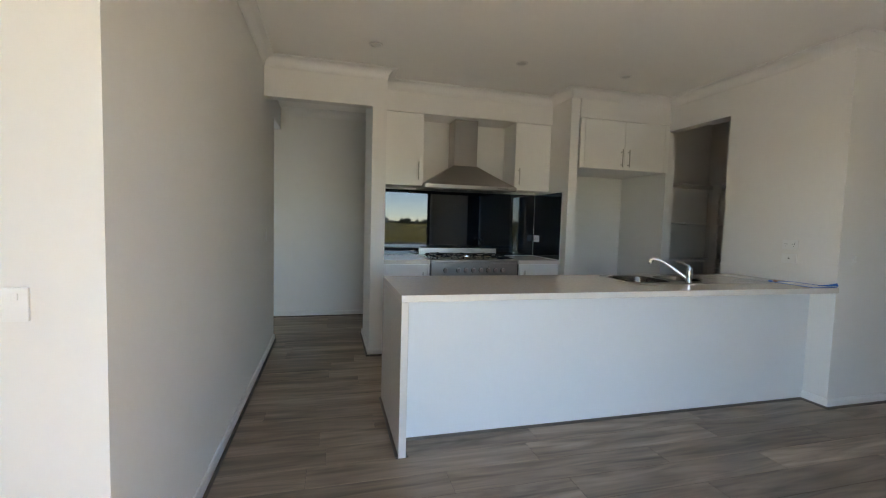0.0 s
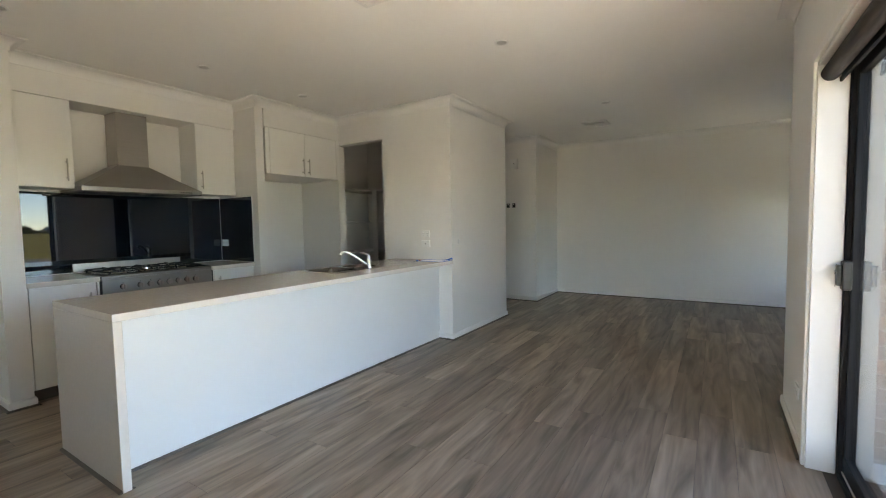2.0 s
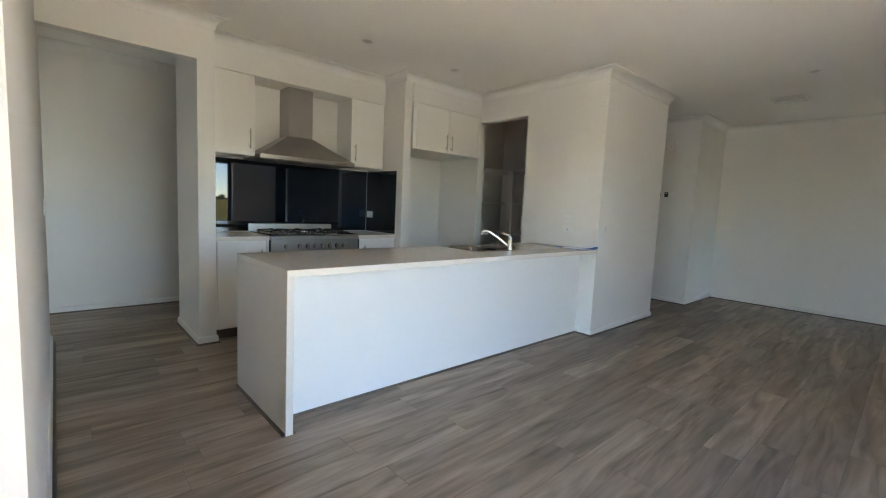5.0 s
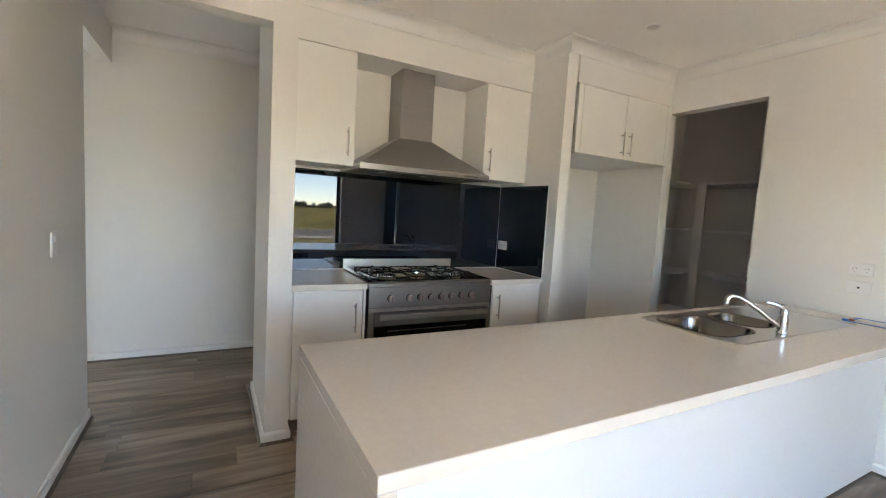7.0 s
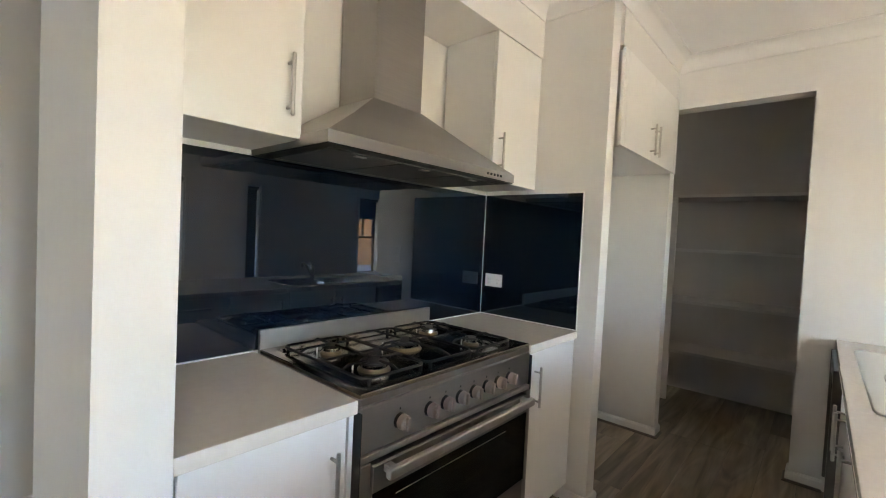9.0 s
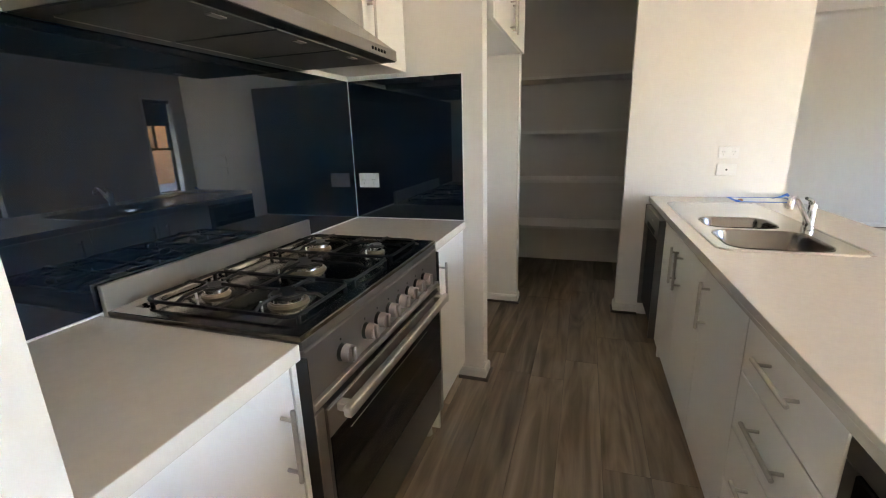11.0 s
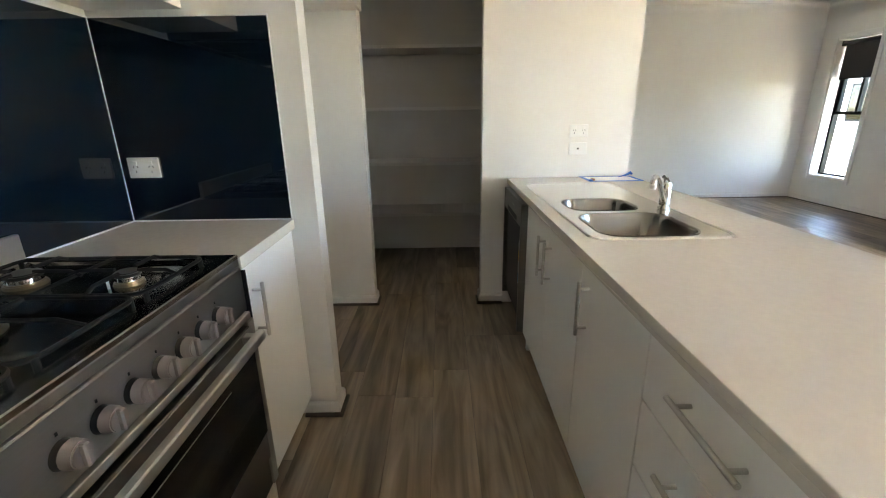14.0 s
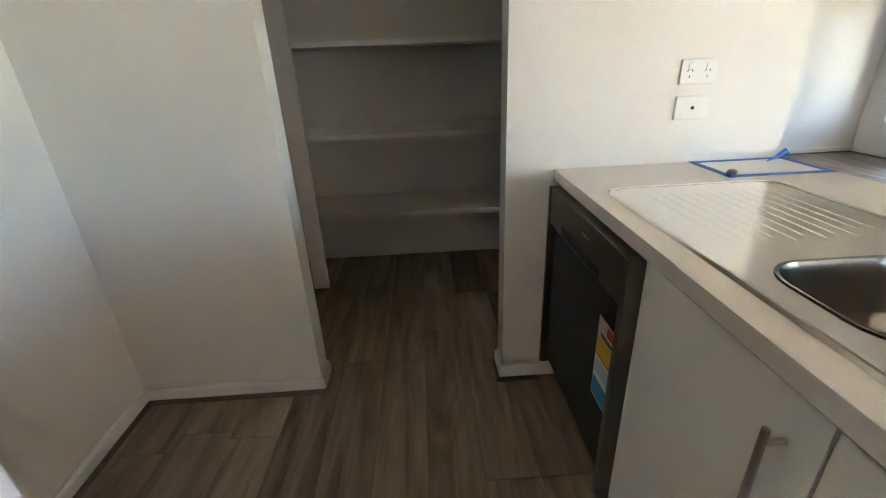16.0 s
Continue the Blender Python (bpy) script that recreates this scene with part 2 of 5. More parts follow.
# ---- building blocks ----
def bm_box(bm, x0, x1, y0, y1, z0, z1, bevel=0.0, seg=1):
    r = bmesh.ops.create_cube(bm, size=1.0, matrix=Matrix.Translation(((x0 + x1) / 2, (y0 + y1) / 2, (z0 + z1) / 2)) @ Matrix.Diagonal((x1 - x0, y1 - y0, z1 - z0, 1)))
    if bevel:
        edges = list({e for v in r["verts"] for e in v.link_edges})
        bmesh.ops.bevel(bm, geom=edges, offset=bevel, segments=seg, affect="EDGES", profile=0.6)
    return bm


def bm_cyl(bm, p, q, r, seg=16, r2=None, bevel=0.0):
    p, q = Vector(p), Vector(q)
    d = q - p
    m = Matrix.Translation((p + q) / 2) @ d.to_track_quat("Z", "Y").to_matrix().to_4x4()
    res = bmesh.ops.create_cone(bm, cap_ends=True, segments=seg, radius1=r, radius2=r if r2 is None else r2, depth=d.length, matrix=m)
    if bevel:
        rims = [e for e in {e for v in res["verts"] for e in v.link_edges} if any(len(f.verts) > 4 for f in e.link_faces)]
        bmesh.ops.bevel(bm, geom=rims, offset=bevel, segments=2, affect="EDGES")
    return bm


def bm_tube(bm, pts, r, seg=10):
    """A round bar along a line of points."""
    pts = [Vector(p) for p in pts]
    rings = []
    side = None
    for i, p in enumerate(pts):
        d = (pts[min(i + 1, len(pts) - 1)] - pts[max(i - 1, 0)]).normalized()
        side = d.orthogonal().normalized() if side is None else (side - d * side.dot(d)).normalized()
        up = d.cross(side)
        rad = r[i] if isinstance(r, (list, tuple)) else r
        rings.append([bm.verts.new(p + rad * (math.cos(2 * math.pi * k / seg) * side + math.sin(2 * math.pi * k / seg) * up)) for k in range(seg)])
    for a, b in zip(rings, rings[1:]):
        for k in range(seg):
            bm.faces.new((a[k], a[(k + 1) % seg], b[(k + 1) % seg], b[k]))
    bm.faces.new(rings[0][::-1])
    bm.faces.new(rings[-1])
    return bm


def bm_sweep(bm, line, profile, closed=False):
    """Sweep a profile (offset into the room, height) along a plan line with the room on its left, mitred."""
    n = len(line)
    rings = []
    for i, p in enumerate(line):
        p = Vector((*p, 0))
        a = (p - Vector((*line[i - 1], 0))).normalized() if (closed or i) else None
        b = (Vector((*line[(i + 1) % n], 0)) - p).normalized() if (closed or i < n - 1) else None
        na = Vector((-a.y, a.x, 0)) if a else None
        nb = Vector((-b.y, b.x, 0)) if b else None
        if a and b:
            mt = (na + nb) / (1 + na.dot(nb))
        else:
            mt = na or nb
        rings.append([bm.verts.new(p + mt * o + Vector((0, 0, h))) for o, h in profile])
    k = len(profile)
    for i in range(n if closed else n - 1):
        a, b = rings[i], rings[(i + 1) % n]
        for j in range(k):
            bm.faces.new((a[j], b[j], b[(j + 1) % k], a[(j + 1) % k]))
    if not closed:
        bm.faces.new(rings[0])
        bm.faces.new(rings[-1][::-1])
    bmesh.ops.recalc_face_normals(bm, faces=bm.faces)
    return bm


def mesh_of(bm, material, name="mesh", smooth=False):
    me = bpy.data.meshes.new(name)
    bm.to_mesh(me)
    bm.free()
    for mm in material if isinstance(material, (list, tuple)) else (material,):
        me.materials.append(mm)
    if smooth:
        for p in me.polygons:
            p.use_smooth = True
        me.set_sharp_from_angle(angle=radians(35))
    return me


def part(name, bm, material, parent=None, label="", smooth=False):
    ob = new(name, mesh_of(bm, material, name, smooth))
    ob.parent = parent
    if label:
        ob["label"] = label
    return ob


def box_part(name, dims, material, parent=None, label="", bevel=0.002, seg=1):
    return part(name, bm_box(bmesh.new(), *dims, bevel=bevel, seg=seg), material, parent, label)


def thing(name, at, label, category, group="", kind=""):
    e = new(name)
    e.empty_display_size = 0.05
    e.location = at
    return tagged(e, label, category, group, kind)


def place(ob, root):
    """Put a part that was built in world places under a root that has a place of its own."""
    ob.parent = root
    ob.matrix_parent_inverse = Matrix.Translation(-Vector(root.location))
    return ob


def wbox(name, dims, material, root, label="", bevel=0.002, seg=1):
    return place(box_part(name, dims, material, None, label, bevel, seg), root)


def wpart(name, bm, material, root, label="", smooth=False):
    return place(part(name, bm, material, None, label, smooth), root)


def sub(name, bm, material, parent, label="", smooth=False):
    """A piece of a part; both were built in the same space."""
    return part(name, bm, material, parent, label, smooth)


def structure(name, boxes, material, label, category):
    bm = bmesh.new()
    for d in boxes:
        bm_box(bm, *d)
    return tagged(part(name, bm, material), label, category, kind="structure")


# ---- plan ----
CEIL = 2.645
HEAD = 2.31
X_W, Y_WC = -0.39, 1.67
Y_S, Y_S2, X_WING = -0.23, -1.48, 3.385
X_E, Y_N = 7.38, 2.62
X_NIB, X_NIB2, X_PASS = 3.68, 5.12, 6.30
Y_PIL, X_PILL, X_PILR = 4.405, 0.532, 0.66
Y_BACK, Y_HALL = 5.04, 6.18
Y_NIBEND, X_HALLE = 5.19, 3.0
TOP = 0.905
ITOP = 0.885
DOOR_X0, DOOR_X1, DOOR_H = 0.06, 2.50, 2.05
WIN2 = (6.505, 7.11, 0.375, 2.155)
WIN1 = (3.60, 4.19, 0.365, 2.135)
HDOOR = (-1.58, -0.757, 2.15)

WALLTAG = "smooth off-white painted plasterboard wall"
structure("wall_south", [(-3.15, DOOR_X0, Y_S - 0.25, Y_S, 0, CEIL), (DOOR_X1, X_WING - 0.0, Y_S - 0.25, Y_S, 0, CEIL),
                         (DOOR_X0, DOOR_X1, Y_S - 0.25, Y_S, DOOR_H, CEIL)], M_WALL, WALLTAG + " round the sliding door", "wall")
structure("wall_wing_west", [(X_WING - 0.12, X_WING, Y_S2 - 0.25, Y_S - 0.25, 0, CEIL)], M_WALL, WALLTAG, "wall")
structure("wall_wing_south", [(X_WING, WIN1[0], Y_S2 - 0.25, Y_S2, 0, CEIL), (WIN1[1], WIN2[0], Y_S2 - 0.25, Y_S2, 0, CEIL),
                              (WIN2[1], X_E + 0.2, Y_S2 - 0.25, Y_S2, 0, CEIL),
                              (WIN1[0], WIN1[1], Y_S2 - 0.25, Y_S2, 0, WIN1[2]), (WIN1[0], WIN1[1], Y_S2 - 0.25, Y_S2, WIN1[3], CEIL),
                              (WIN2[0], WIN2[1], Y_S2 - 0.25, Y_S2, 0, WIN2[2]), (WIN2[0], WIN2[1], Y_S2 - 0.25, Y_S2, WIN2[3], CEIL)],
          M_WALL, WALLTAG + " with two narrow windows", "wall")
structure("wall_east", [(X_E, X_E + 0.2, Y_S2, Y_N, 0, CEIL)], M_WALL, WALLTAG, "wall")
structure("wall_passage_east", [(X_PASS, X_E + 0.2, Y_N, 4.75, 0, CEIL)], M_WALL, WALLTAG + " beside the passage", "wall")
structure("wall_passage_end", [(X_NIB2, X_PASS, 4.6, 4.75, 0, CEIL)], M_WALL, WALLTAG, "wall")
structure("wall_pantry_south", [(X_NIB, X_NIB2, Y_N, Y_N + 0.11, 0, CEIL)], M_WALL, WALLTAG + " ending beside the island", "wall")
structure("wall_pantry_east", [(X_NIB2 - 0.1, X_NIB2, Y_N + 0.11, 5.2, 0, CEIL)], M_WALL, WALLTAG + " behind the pantry shelves", "wall")
structure("wall_pantry_west", [(X_NIB, X_NIB + 0.11, Y_N + 0.11, 3.57, 0, CEIL), (X_NIB, X_NIB + 0.11, 3.57, 4.32, HEAD, CEIL),
                               (X_NIB, X_NIB + 0.11, 4.32, Y_BACK, 0, CEIL)], M_WALL, WALLTAG + " with a doorless pantry opening", "wall")
structure("wall_kitchen_back", [(X_PILR, X_NIB2, Y_BACK, Y_BACK + 0.15, 0, CEIL)], M_WALL, WALLTAG + " behind the cooker", "wall")
structure("wall_pillar", [(X_PILL, X_PILR, Y_PIL, Y_NIBEND, 0, CEIL)], M_WALL, WALLTAG + " ending between hall and kitchen", "wall")
structure("wall_hall_header", [(X_W, X_PILL, Y_PIL, Y_PIL + 0.11, HEAD, CEIL)], M_WALL, WALLTAG + " over the hall opening", "wall")
structure("wall_fridge_nib", [(2.505, 2.60, 4.32, Y_BACK, 0, CEIL)], M_WALL, WALLTAG + " ending beside the fridge recess", "wall")
structure("wall_hall_north", [(-2.2, HDOOR[0], Y_HALL, Y_HALL + 0.11, 0, CEIL), (HDOOR[1], X_HALLE + 0.1, Y_HALL, Y_HALL + 0.11, 0, CEIL),
                              (HDOOR[0], HDOOR[1], Y_HALL, Y_HALL + 0.11, HDOOR[2], CEIL)], M_WALL, WALLTAG + " at the end of the hall", "wall")
structure("wall_hall_east", [(X_HALLE, X_HALLE + 0.1, Y_NIBEND, Y_HALL, 0, CEIL)], M_WALL, WALLTAG + " closing the hall", "wall")
structure("wall_hall_west", [(X_W - 0.11, X_W, Y_WC + 0.11, 5.09, 0, CEIL), (X_W - 0.16, X_W - 0.05, 5.09, Y_HALL, 2.37, CEIL)],
          M_WALL, WALLTAG + " along the hall, with an opening", "wall")
structure("wall_living_north", [(-3.15, X_W, Y_WC, Y_WC + 0.11, 0, CEIL)], M_WALL, WALLTAG, "wall")
structure("wall_living_west", [(-3.15, -3.0, Y_S, 0.2, 0, CEIL), (-3.15, -3.0, 0.2, 1.3, 2.12, CEIL), (-3.15, -3.0, 1.3, Y_WC, 0, CEIL)], M_WALL, WALLTAG, "wall")
structure("wall_side_passage", [(-2.2, -2.09, Y_WC + 0.11, Y_HALL, 0, CEIL), (-2.09, X_W - 0.11, 4.2, 4.31, 0, CEIL)], M_WALL, WALLTAG, "wall")
structure("wall_entry_room", [(-2.2, -2.09, Y_HALL + 0.11, 7.9, 0, CEIL), (0.55, 0.66, Y_HALL + 0.11, 7.9, 0, CEIL),
                              (-2.2, -2.0, 7.9, 8.0, 0, CEIL), (0.4, 0.66, 7.9, 8.0, 0, CEIL), (-2.0, 0.4, 7.9, 8.0, 2.4, CEIL)], M_WALL, WALLTAG, "wall")
structure("ceiling", [(-3.15, X_E + 0.2, Y_S - 0.25, 8.0, CEIL, CEIL + 0.12), (X_WING - 0.12, X_E + 0.2, Y_S2 - 0.25, Y_S - 0.25, CEIL, CEIL + 0.12)], M_CEIL, "flat white painted plasterboard ceiling", "ceiling")
structure("bulkhead", [(X_PILR, 2.505, 4.70, Y_BACK, 2.36, CEIL), (2.60, X_NIB, 4.30, Y_BACK, 2.37, CEIL)], M_WALL, "off-white painted bulkhead above the kitchen cabinets", "bulkhead")

# cornices and skirtings
S = 0.088
COVE = [(0, CEIL), (S, CEIL)] + [(S - S * 0.86 * math.sin(a) - 0.006, CEIL - 0.008 - (S - 0.016) * (1 - math.cos(a))) for a in [i * math.pi / 16 for i in range(9)]] + [(0.006, CEIL - S), (0, CEIL - S)]
LINE_MAIN = [(-3.0, Y_S), (X_WING, Y_S), (X_WING, Y_S2), (X_E, Y_S2), (X_E, Y_N), (X_PASS, Y_N), (X_PASS, 4.6), (X_NIB2, 4.6), (X_NIB2, Y_N),
             (X_NIB, Y_N), (X_NIB, 4.30), (2.505, 4.30), (2.505, 4.70), (X_PILR, 4.70), (X_PILR, Y_PIL), (X_W, Y_PIL), (X_W, Y_WC), (-3.0, Y_WC)]
tagged(part("cornice", bm_sweep(bmesh.new(), LINE_MAIN, COVE, True), M_TRIM, smooth=True), "white coved plaster cornice", "cornice", kind="structure")
tagged(part("cornice", bm_sweep(bmesh.new(), [(X_PILL, Y_PIL + 0.11), (X_PILL, Y_NIBEND), (X_HALLE, Y_NIBEND), (X_HALLE, Y_HALL), (-0.43, Y_HALL)], COVE), M_TRIM, smooth=True), "white coved plaster cornice", "cornice", kind="structure")
BEAD = [(0.0145, 0.0005), (0.029, 0.0005), (0.028, 0.006), (0.024, 0.011), (0.0145, 0.014)]
SKIRT = [(0, 0), (0.014, 0), (0.014, 0.052), (0.008, 0.064), (0, 0.066)]
for line in ([(-3.0, Y_S), (DOOR_X0 - 0.05, Y_S)], [(DOOR_X1 + 0.05, Y_S), (X_WING, Y_S), (X_WING, Y_S2), (X_E, Y_S2), (X_E, Y_N), (X_PASS, Y_N), (X_PASS, 4.6), (X_NIB2, 4.6), (X_NIB2, Y_N), (X_NIB, Y_N), (X_NIB, 2.788)],
             [(X_NIB, 3.42), (X_NIB, 3.57), (X_NIB + 0.11, 3.57)], [(X_NIB + 0.11, 4.32), (X_NIB, 4.32), (X_NIB, Y_BACK), (2.60, Y_BACK), (2.60, 4.32), (2.505, 4.32), (2.505, 4.46)],
             [(X_PILR, 4.50), (X_PILR, Y_PIL), (X_PILL, Y_PIL), (X_PILL, Y_NIBEND), (X_HALLE, Y_NIBEND), (X_HALLE, Y_HALL), (HDOOR[1] + 0.07, Y_HALL)], [(X_W, 5.09), (X_W, Y_WC), (-3.0, Y_WC)]):
    tagged(part("baseboard", bm_sweep(bmesh.new(), line, SKIRT), M_TRIM), "low white painted timber skirting board", "skirting board", kind="structure")
    tagged(part("trim", bm_sweep(bmesh.new(), line, BEAD), M_BEAD), "brown timber bead between skirting and floor", "floor bead", kind="structure")


# ---- doors and windows ----
def bar(root, name, x0, x1, y0, y1, z0, z1, material=None, label=""):
    return wbox(name, (x0, x1, y0, y1, z0, z1), material or M_ALU, root, label, 0.003)


def sliding_door():
    x0, x1, h = DOOR_X0, DOOR_X1, DOOR_H
    root = thing("door_1", (x1, Y_S - 0.1, 0), "charcoal aluminium sliding glass door in a white reveal", "sliding door", kind="structure")
    # white timber reveal and architrave
    for a, b in ((x0, x0 + 0.02), (x1 - 0.02, x1)):
        bar(root, "reveal", a, b, Y_S - 0.115, Y_S + 0.004, 0, h - 0.02, M_TRIM, "white painted timber reveal")
    bar(root, "reveal", x0, x1, Y_S - 0.115, Y_S + 0.004, h - 0.02, h, M_TRIM, "white painted timber reveal")
    for a, b, c, d in ((x0 - 0.045, x0 - 0.002, 0, h + 0.045), (x1 + 0.002, x1 + 0.045, 0, h + 0.045), (x0 - 0.002, x1 + 0.002, h + 0.002, h + 0.045)):
        bar(root, "architrave", a, b, Y_S + 0.001, Y_S + 0.018, c, d, M_TRIM, "white painted architrave")
    yo, yi = Y_S - 0.235, Y_S - 0.118
    bar(root, "frame_jamb", x0 + 0.003, x0 + 0.045, yo, yi, 0, h - 0.003)
    bar(root, "frame_jamb", x1 - 0.045, x1 - 0.003, yi - 0.062, yi, 0, h - 0.003)
    bar(root, "outer_reveal", x1 - 0.05, x1 - 0.003, yi - 0.125, yi - 0.063, 0, h - 0.055, M_PIPE, "pale grey outer reveal board")
    bar(root, "frame_head", x0 + 0.045, x1 - 0.045, yo, yi, h - 0.05, h - 0.003)
    bar(root, "frame_sill", x0 + 0.045, x1 - 0.045, yo - 0.02, yi, -0.02, 0.028)
    for yy in (-0.012, -0.06):
        bar(root, "track", x0 + 0.05, x1 - 0.05, yi + yy - 0.006, yi + yy, 0.028, 0.04, M_NICKEL)
    mid = 1.31
    for name, a, b, y in (("sliding_panel", mid, x1 - 0.047, yi - 0.056), ("fixed_panel", x0 + 0.047, mid + 0.06, yi - 0.108)):
        z0, z1, w, d = 0.042, h - 0.052, 0.062, 0.04
        bm = bmesh.new()
        bm_box(bm, a, a + w, y, y + d, z0, z1, 0.003)
        bm_box(bm, b - w * 0.5, b, y, y + d, z0, z1, 0.003)
        bm_box(bm, a + w, b - w * 0.5, y, y + d, z0, z0 + 0.075, 0.003)
        bm_box(bm, a + w, b - w * 0.5, y, y + d, z1 - 0.05, z1, 0.003)
        p = wpart(name, bm, M_ALU, root)
        pane = place(part("pane", bm_box(bmesh.new(), a + w - 0.006, b - w * 0.5 + 0.006, y + 0.017, y + 0.023, z0 + 0.07, z1 - 0.045), M_SCREEN if name == "sliding_panel" else M_GLASS), root)
        pane.visible_shadow = name == "sliding_panel"
        pane.parent = p
        pane.matrix_parent_inverse = Matrix.Identity(4)
    hy = yi - 0.012
    hx = x1 - 0.068
    bm = bm_box(bmesh.new(), hx - 0.028, hx + 0.028, hy - 0.006, hy + 0.03, 0.94, 1.08, 0.008, 2)
    bm_box(bm, hx - 0.016, hx + 0.016, hy + 0.03, hy + 0.05, 0.96, 1.06, 0.006, 2)
    hnd = wpart("door_lock", bm, M_BLACK, root, "black sliding door lock and pull")
    for zz, xx in ((1.062, hx - 0.012), (0.958, hx + 0.012)):
        sc = place(part("screw", bm_cyl(bmesh.new(), (xx, hy + 0.049, zz), (xx, hy + 0.0515, zz), 0.0045, 10), M_CHROME), root)
        sc.parent = hnd
        sc.matrix_parent_inverse = Matrix.Identity(4)
    k = place(part("key_barrel", bm_cyl(bmesh.new(), (hx, hy + 0.049, 1.025), (hx, hy + 0.056, 1.025), 0.009), M_CHROME), root)
    k.parent = hnd
    k.matrix_parent_inverse = Matrix.Identity(4)


def roller_blind(x0, x1, y, ztop, drop, label, r=0.028):
    root = thing("roller_blind", ((x0 + x1) / 2, y, ztop), label, "roller blind", "roller blinds")
    wpart("roll", bm_cyl(bmesh.new(), (x0 + 0.012, y, ztop - r - 0.004), (x1 - 0.012, y, ztop - r - 0.004), r, 20), M_BLIND, root, smooth=True)
    for a in (x0, x1 - 0.012):
        wbox("bracket", (a, a + 0.011, y - r, y + r, ztop - 2 * r - 0.006, ztop), M_BLACK, root, bevel=0.003)
    wbox("fabric", (x0 + 0.015, x1 - 0.015, y - r - 0.0012, y - r + 0.0008, ztop - r - drop, ztop - r), M_BLIND, root, bevel=0)
    wbox("bottom_rail", (x0 + 0.015, x1 - 0.015, y - r - 0.006, y - r + 0.007, ztop - r - drop - 0.024, ztop - r - drop), M_ALU, root, bevel=0.004)


def window(name, w, label, split):
    x0, x1, z0, z1 = w
    root = thing(name, (x0, Y_S2, z0), label, "window", kind="structure")
    for a, b, c, d in ((x0, x0 + 0.018, z0 + 0.018, z1 - 0.018), (x1 - 0.018, x1, z0 + 0.018, z1 - 0.018), (x0, x1, z1 - 0.018, z1)):
        bar(root, "reveal", a, b, Y_S2 - 0.13, Y_S2 + 0.003, c, d, M_TRIM, "white painted timber reveal")
    bar(root, "window_sill", x0, x1, Y_S2 - 0.13, Y_S2 + 0.006, z0, z0 + 0.018, M_TRIM, "white painted sill")
    for a, b, c, d in ((x0 - 0.055, x0 - 0.002, z0 - 0.055, z1 + 0.055), (x1 + 0.002, x1 + 0.055, z0 - 0.055, z1 + 0.055), (x0 - 0.002, x1 + 0.002, z0 - 0.055, z0 - 0.002), (x0 - 0.002, x1 + 0.002, z1 + 0.002, z1 + 0.055)):
        bar(root, "architrave", a, b, Y_S2 + 0.001, Y_S2 + 0.017, c, d, M_TRIM, "white painted architrave")
    yo, yi, f = Y_S2 - 0.21, Y_S2 - 0.135, 0.035
    bm = bmesh.new()
    bm_box(bm, x0 + 0.002, x0 + f, yo, yi, z0 + 0.002, z1 - 0.002, 0.003)
    bm_box(bm, x1 - f, x1 - 0.002, yo, yi, z0 + 0.002, z1 - 0.002, 0.003)
    bm_box(bm, x0 + f, x1 - f, yo, yi, z0 + 0.002, z0 + f, 0.003)
    bm_box(bm, x0 + f, x1 - f, yo, yi, z1 - f, z1 - 0.002, 0.003)
    wpart("window_frame", bm, M_ALU, root)
    zm = z0 + split
    bar(root, "transom", x0 + f, x1 - f, yo + 0.01, yi + 0.012, zm - 0.022, zm + 0.022)
    bar(root, "sash_stile", x0 + f, x0 + f + 0.028, yo + 0.012, yi - 0.01, zm + 0.022, z1 - f)
    bar(root, "sash_stile", x1 - f - 0.03, x1 - f, yo + 0.012, yi - 0.01, zm + 0.022, z1 - f)
    bar(root, "sash_latch", (x0 + x1) / 2 - 0.03, (x0 + x1) / 2 + 0.03, yi + 0.012, yi + 0.03, zm - 0.01, zm + 0.014)
    # bar added in the sash in place of a dark post outside the glass
    if name == "window_2":
        bar(root, "post_bar", x0 + 0.24, x0 + 0.275, yo + 0.012, yi - 0.005, zm + 0.022, z1 - f)
    for a, b in ((z0 + f, zm - 0.022), (zm + 0.022, z1 - f)):
        p = wbox("pane", (x0 + f, x1 - f, yo + 0.03, yo + 0.036, a, b), M_GLASS, root, bevel=0)
        p.visible_shadow = False


sliding_door()
window("window_1", WIN1, "narrow charcoal awning window behind a lowered blind", 0.85)
window("window_2", WIN2, "tall narrow charcoal awning window with white architrave", 0.85)
roller_blind(DOOR_X0 + 0.03, DOOR_X1 - 0.005, Y_S - 0.045, DOOR_H - 0.022, 0.03, "rolled-up charcoal roller blind over the sliding door", 0.038)
roller_blind(WIN1[0] + 0.02, WIN1[1] - 0.02, Y_S2 - 0.06, WIN1[3] - 0.02, 1.70, "charcoal roller blind drawn fully down")
roller_blind(WIN2[0] + 0.02, WIN2[1] - 0.02, Y_S2 - 0.06, WIN2[3] - 0.02, 0.43, "charcoal roller blind drawn partly down over a narrow window")

# unseen living room glazing behind the camera's way in, added to light the rooms
root = thing("window_3", (-3.1, 0.2, 0), "full-height charcoal glazed living room opening, added out of view for light", "window", kind="structure")
for d in ((0.2, 0.25, 0, 2.12), (1.25, 1.3, 0, 2.12), (0.25, 1.25, 0, 0.05), (0.25, 1.25, 2.07, 2.12)):
    bar(root, "frame_rail", -3.11, -3.04, *d)
wbox("pane", (-3.08, -3.074, 0.25, 1.25, 0.05, 2.07), M_GLASS, root, bevel=0).visible_shadow = False

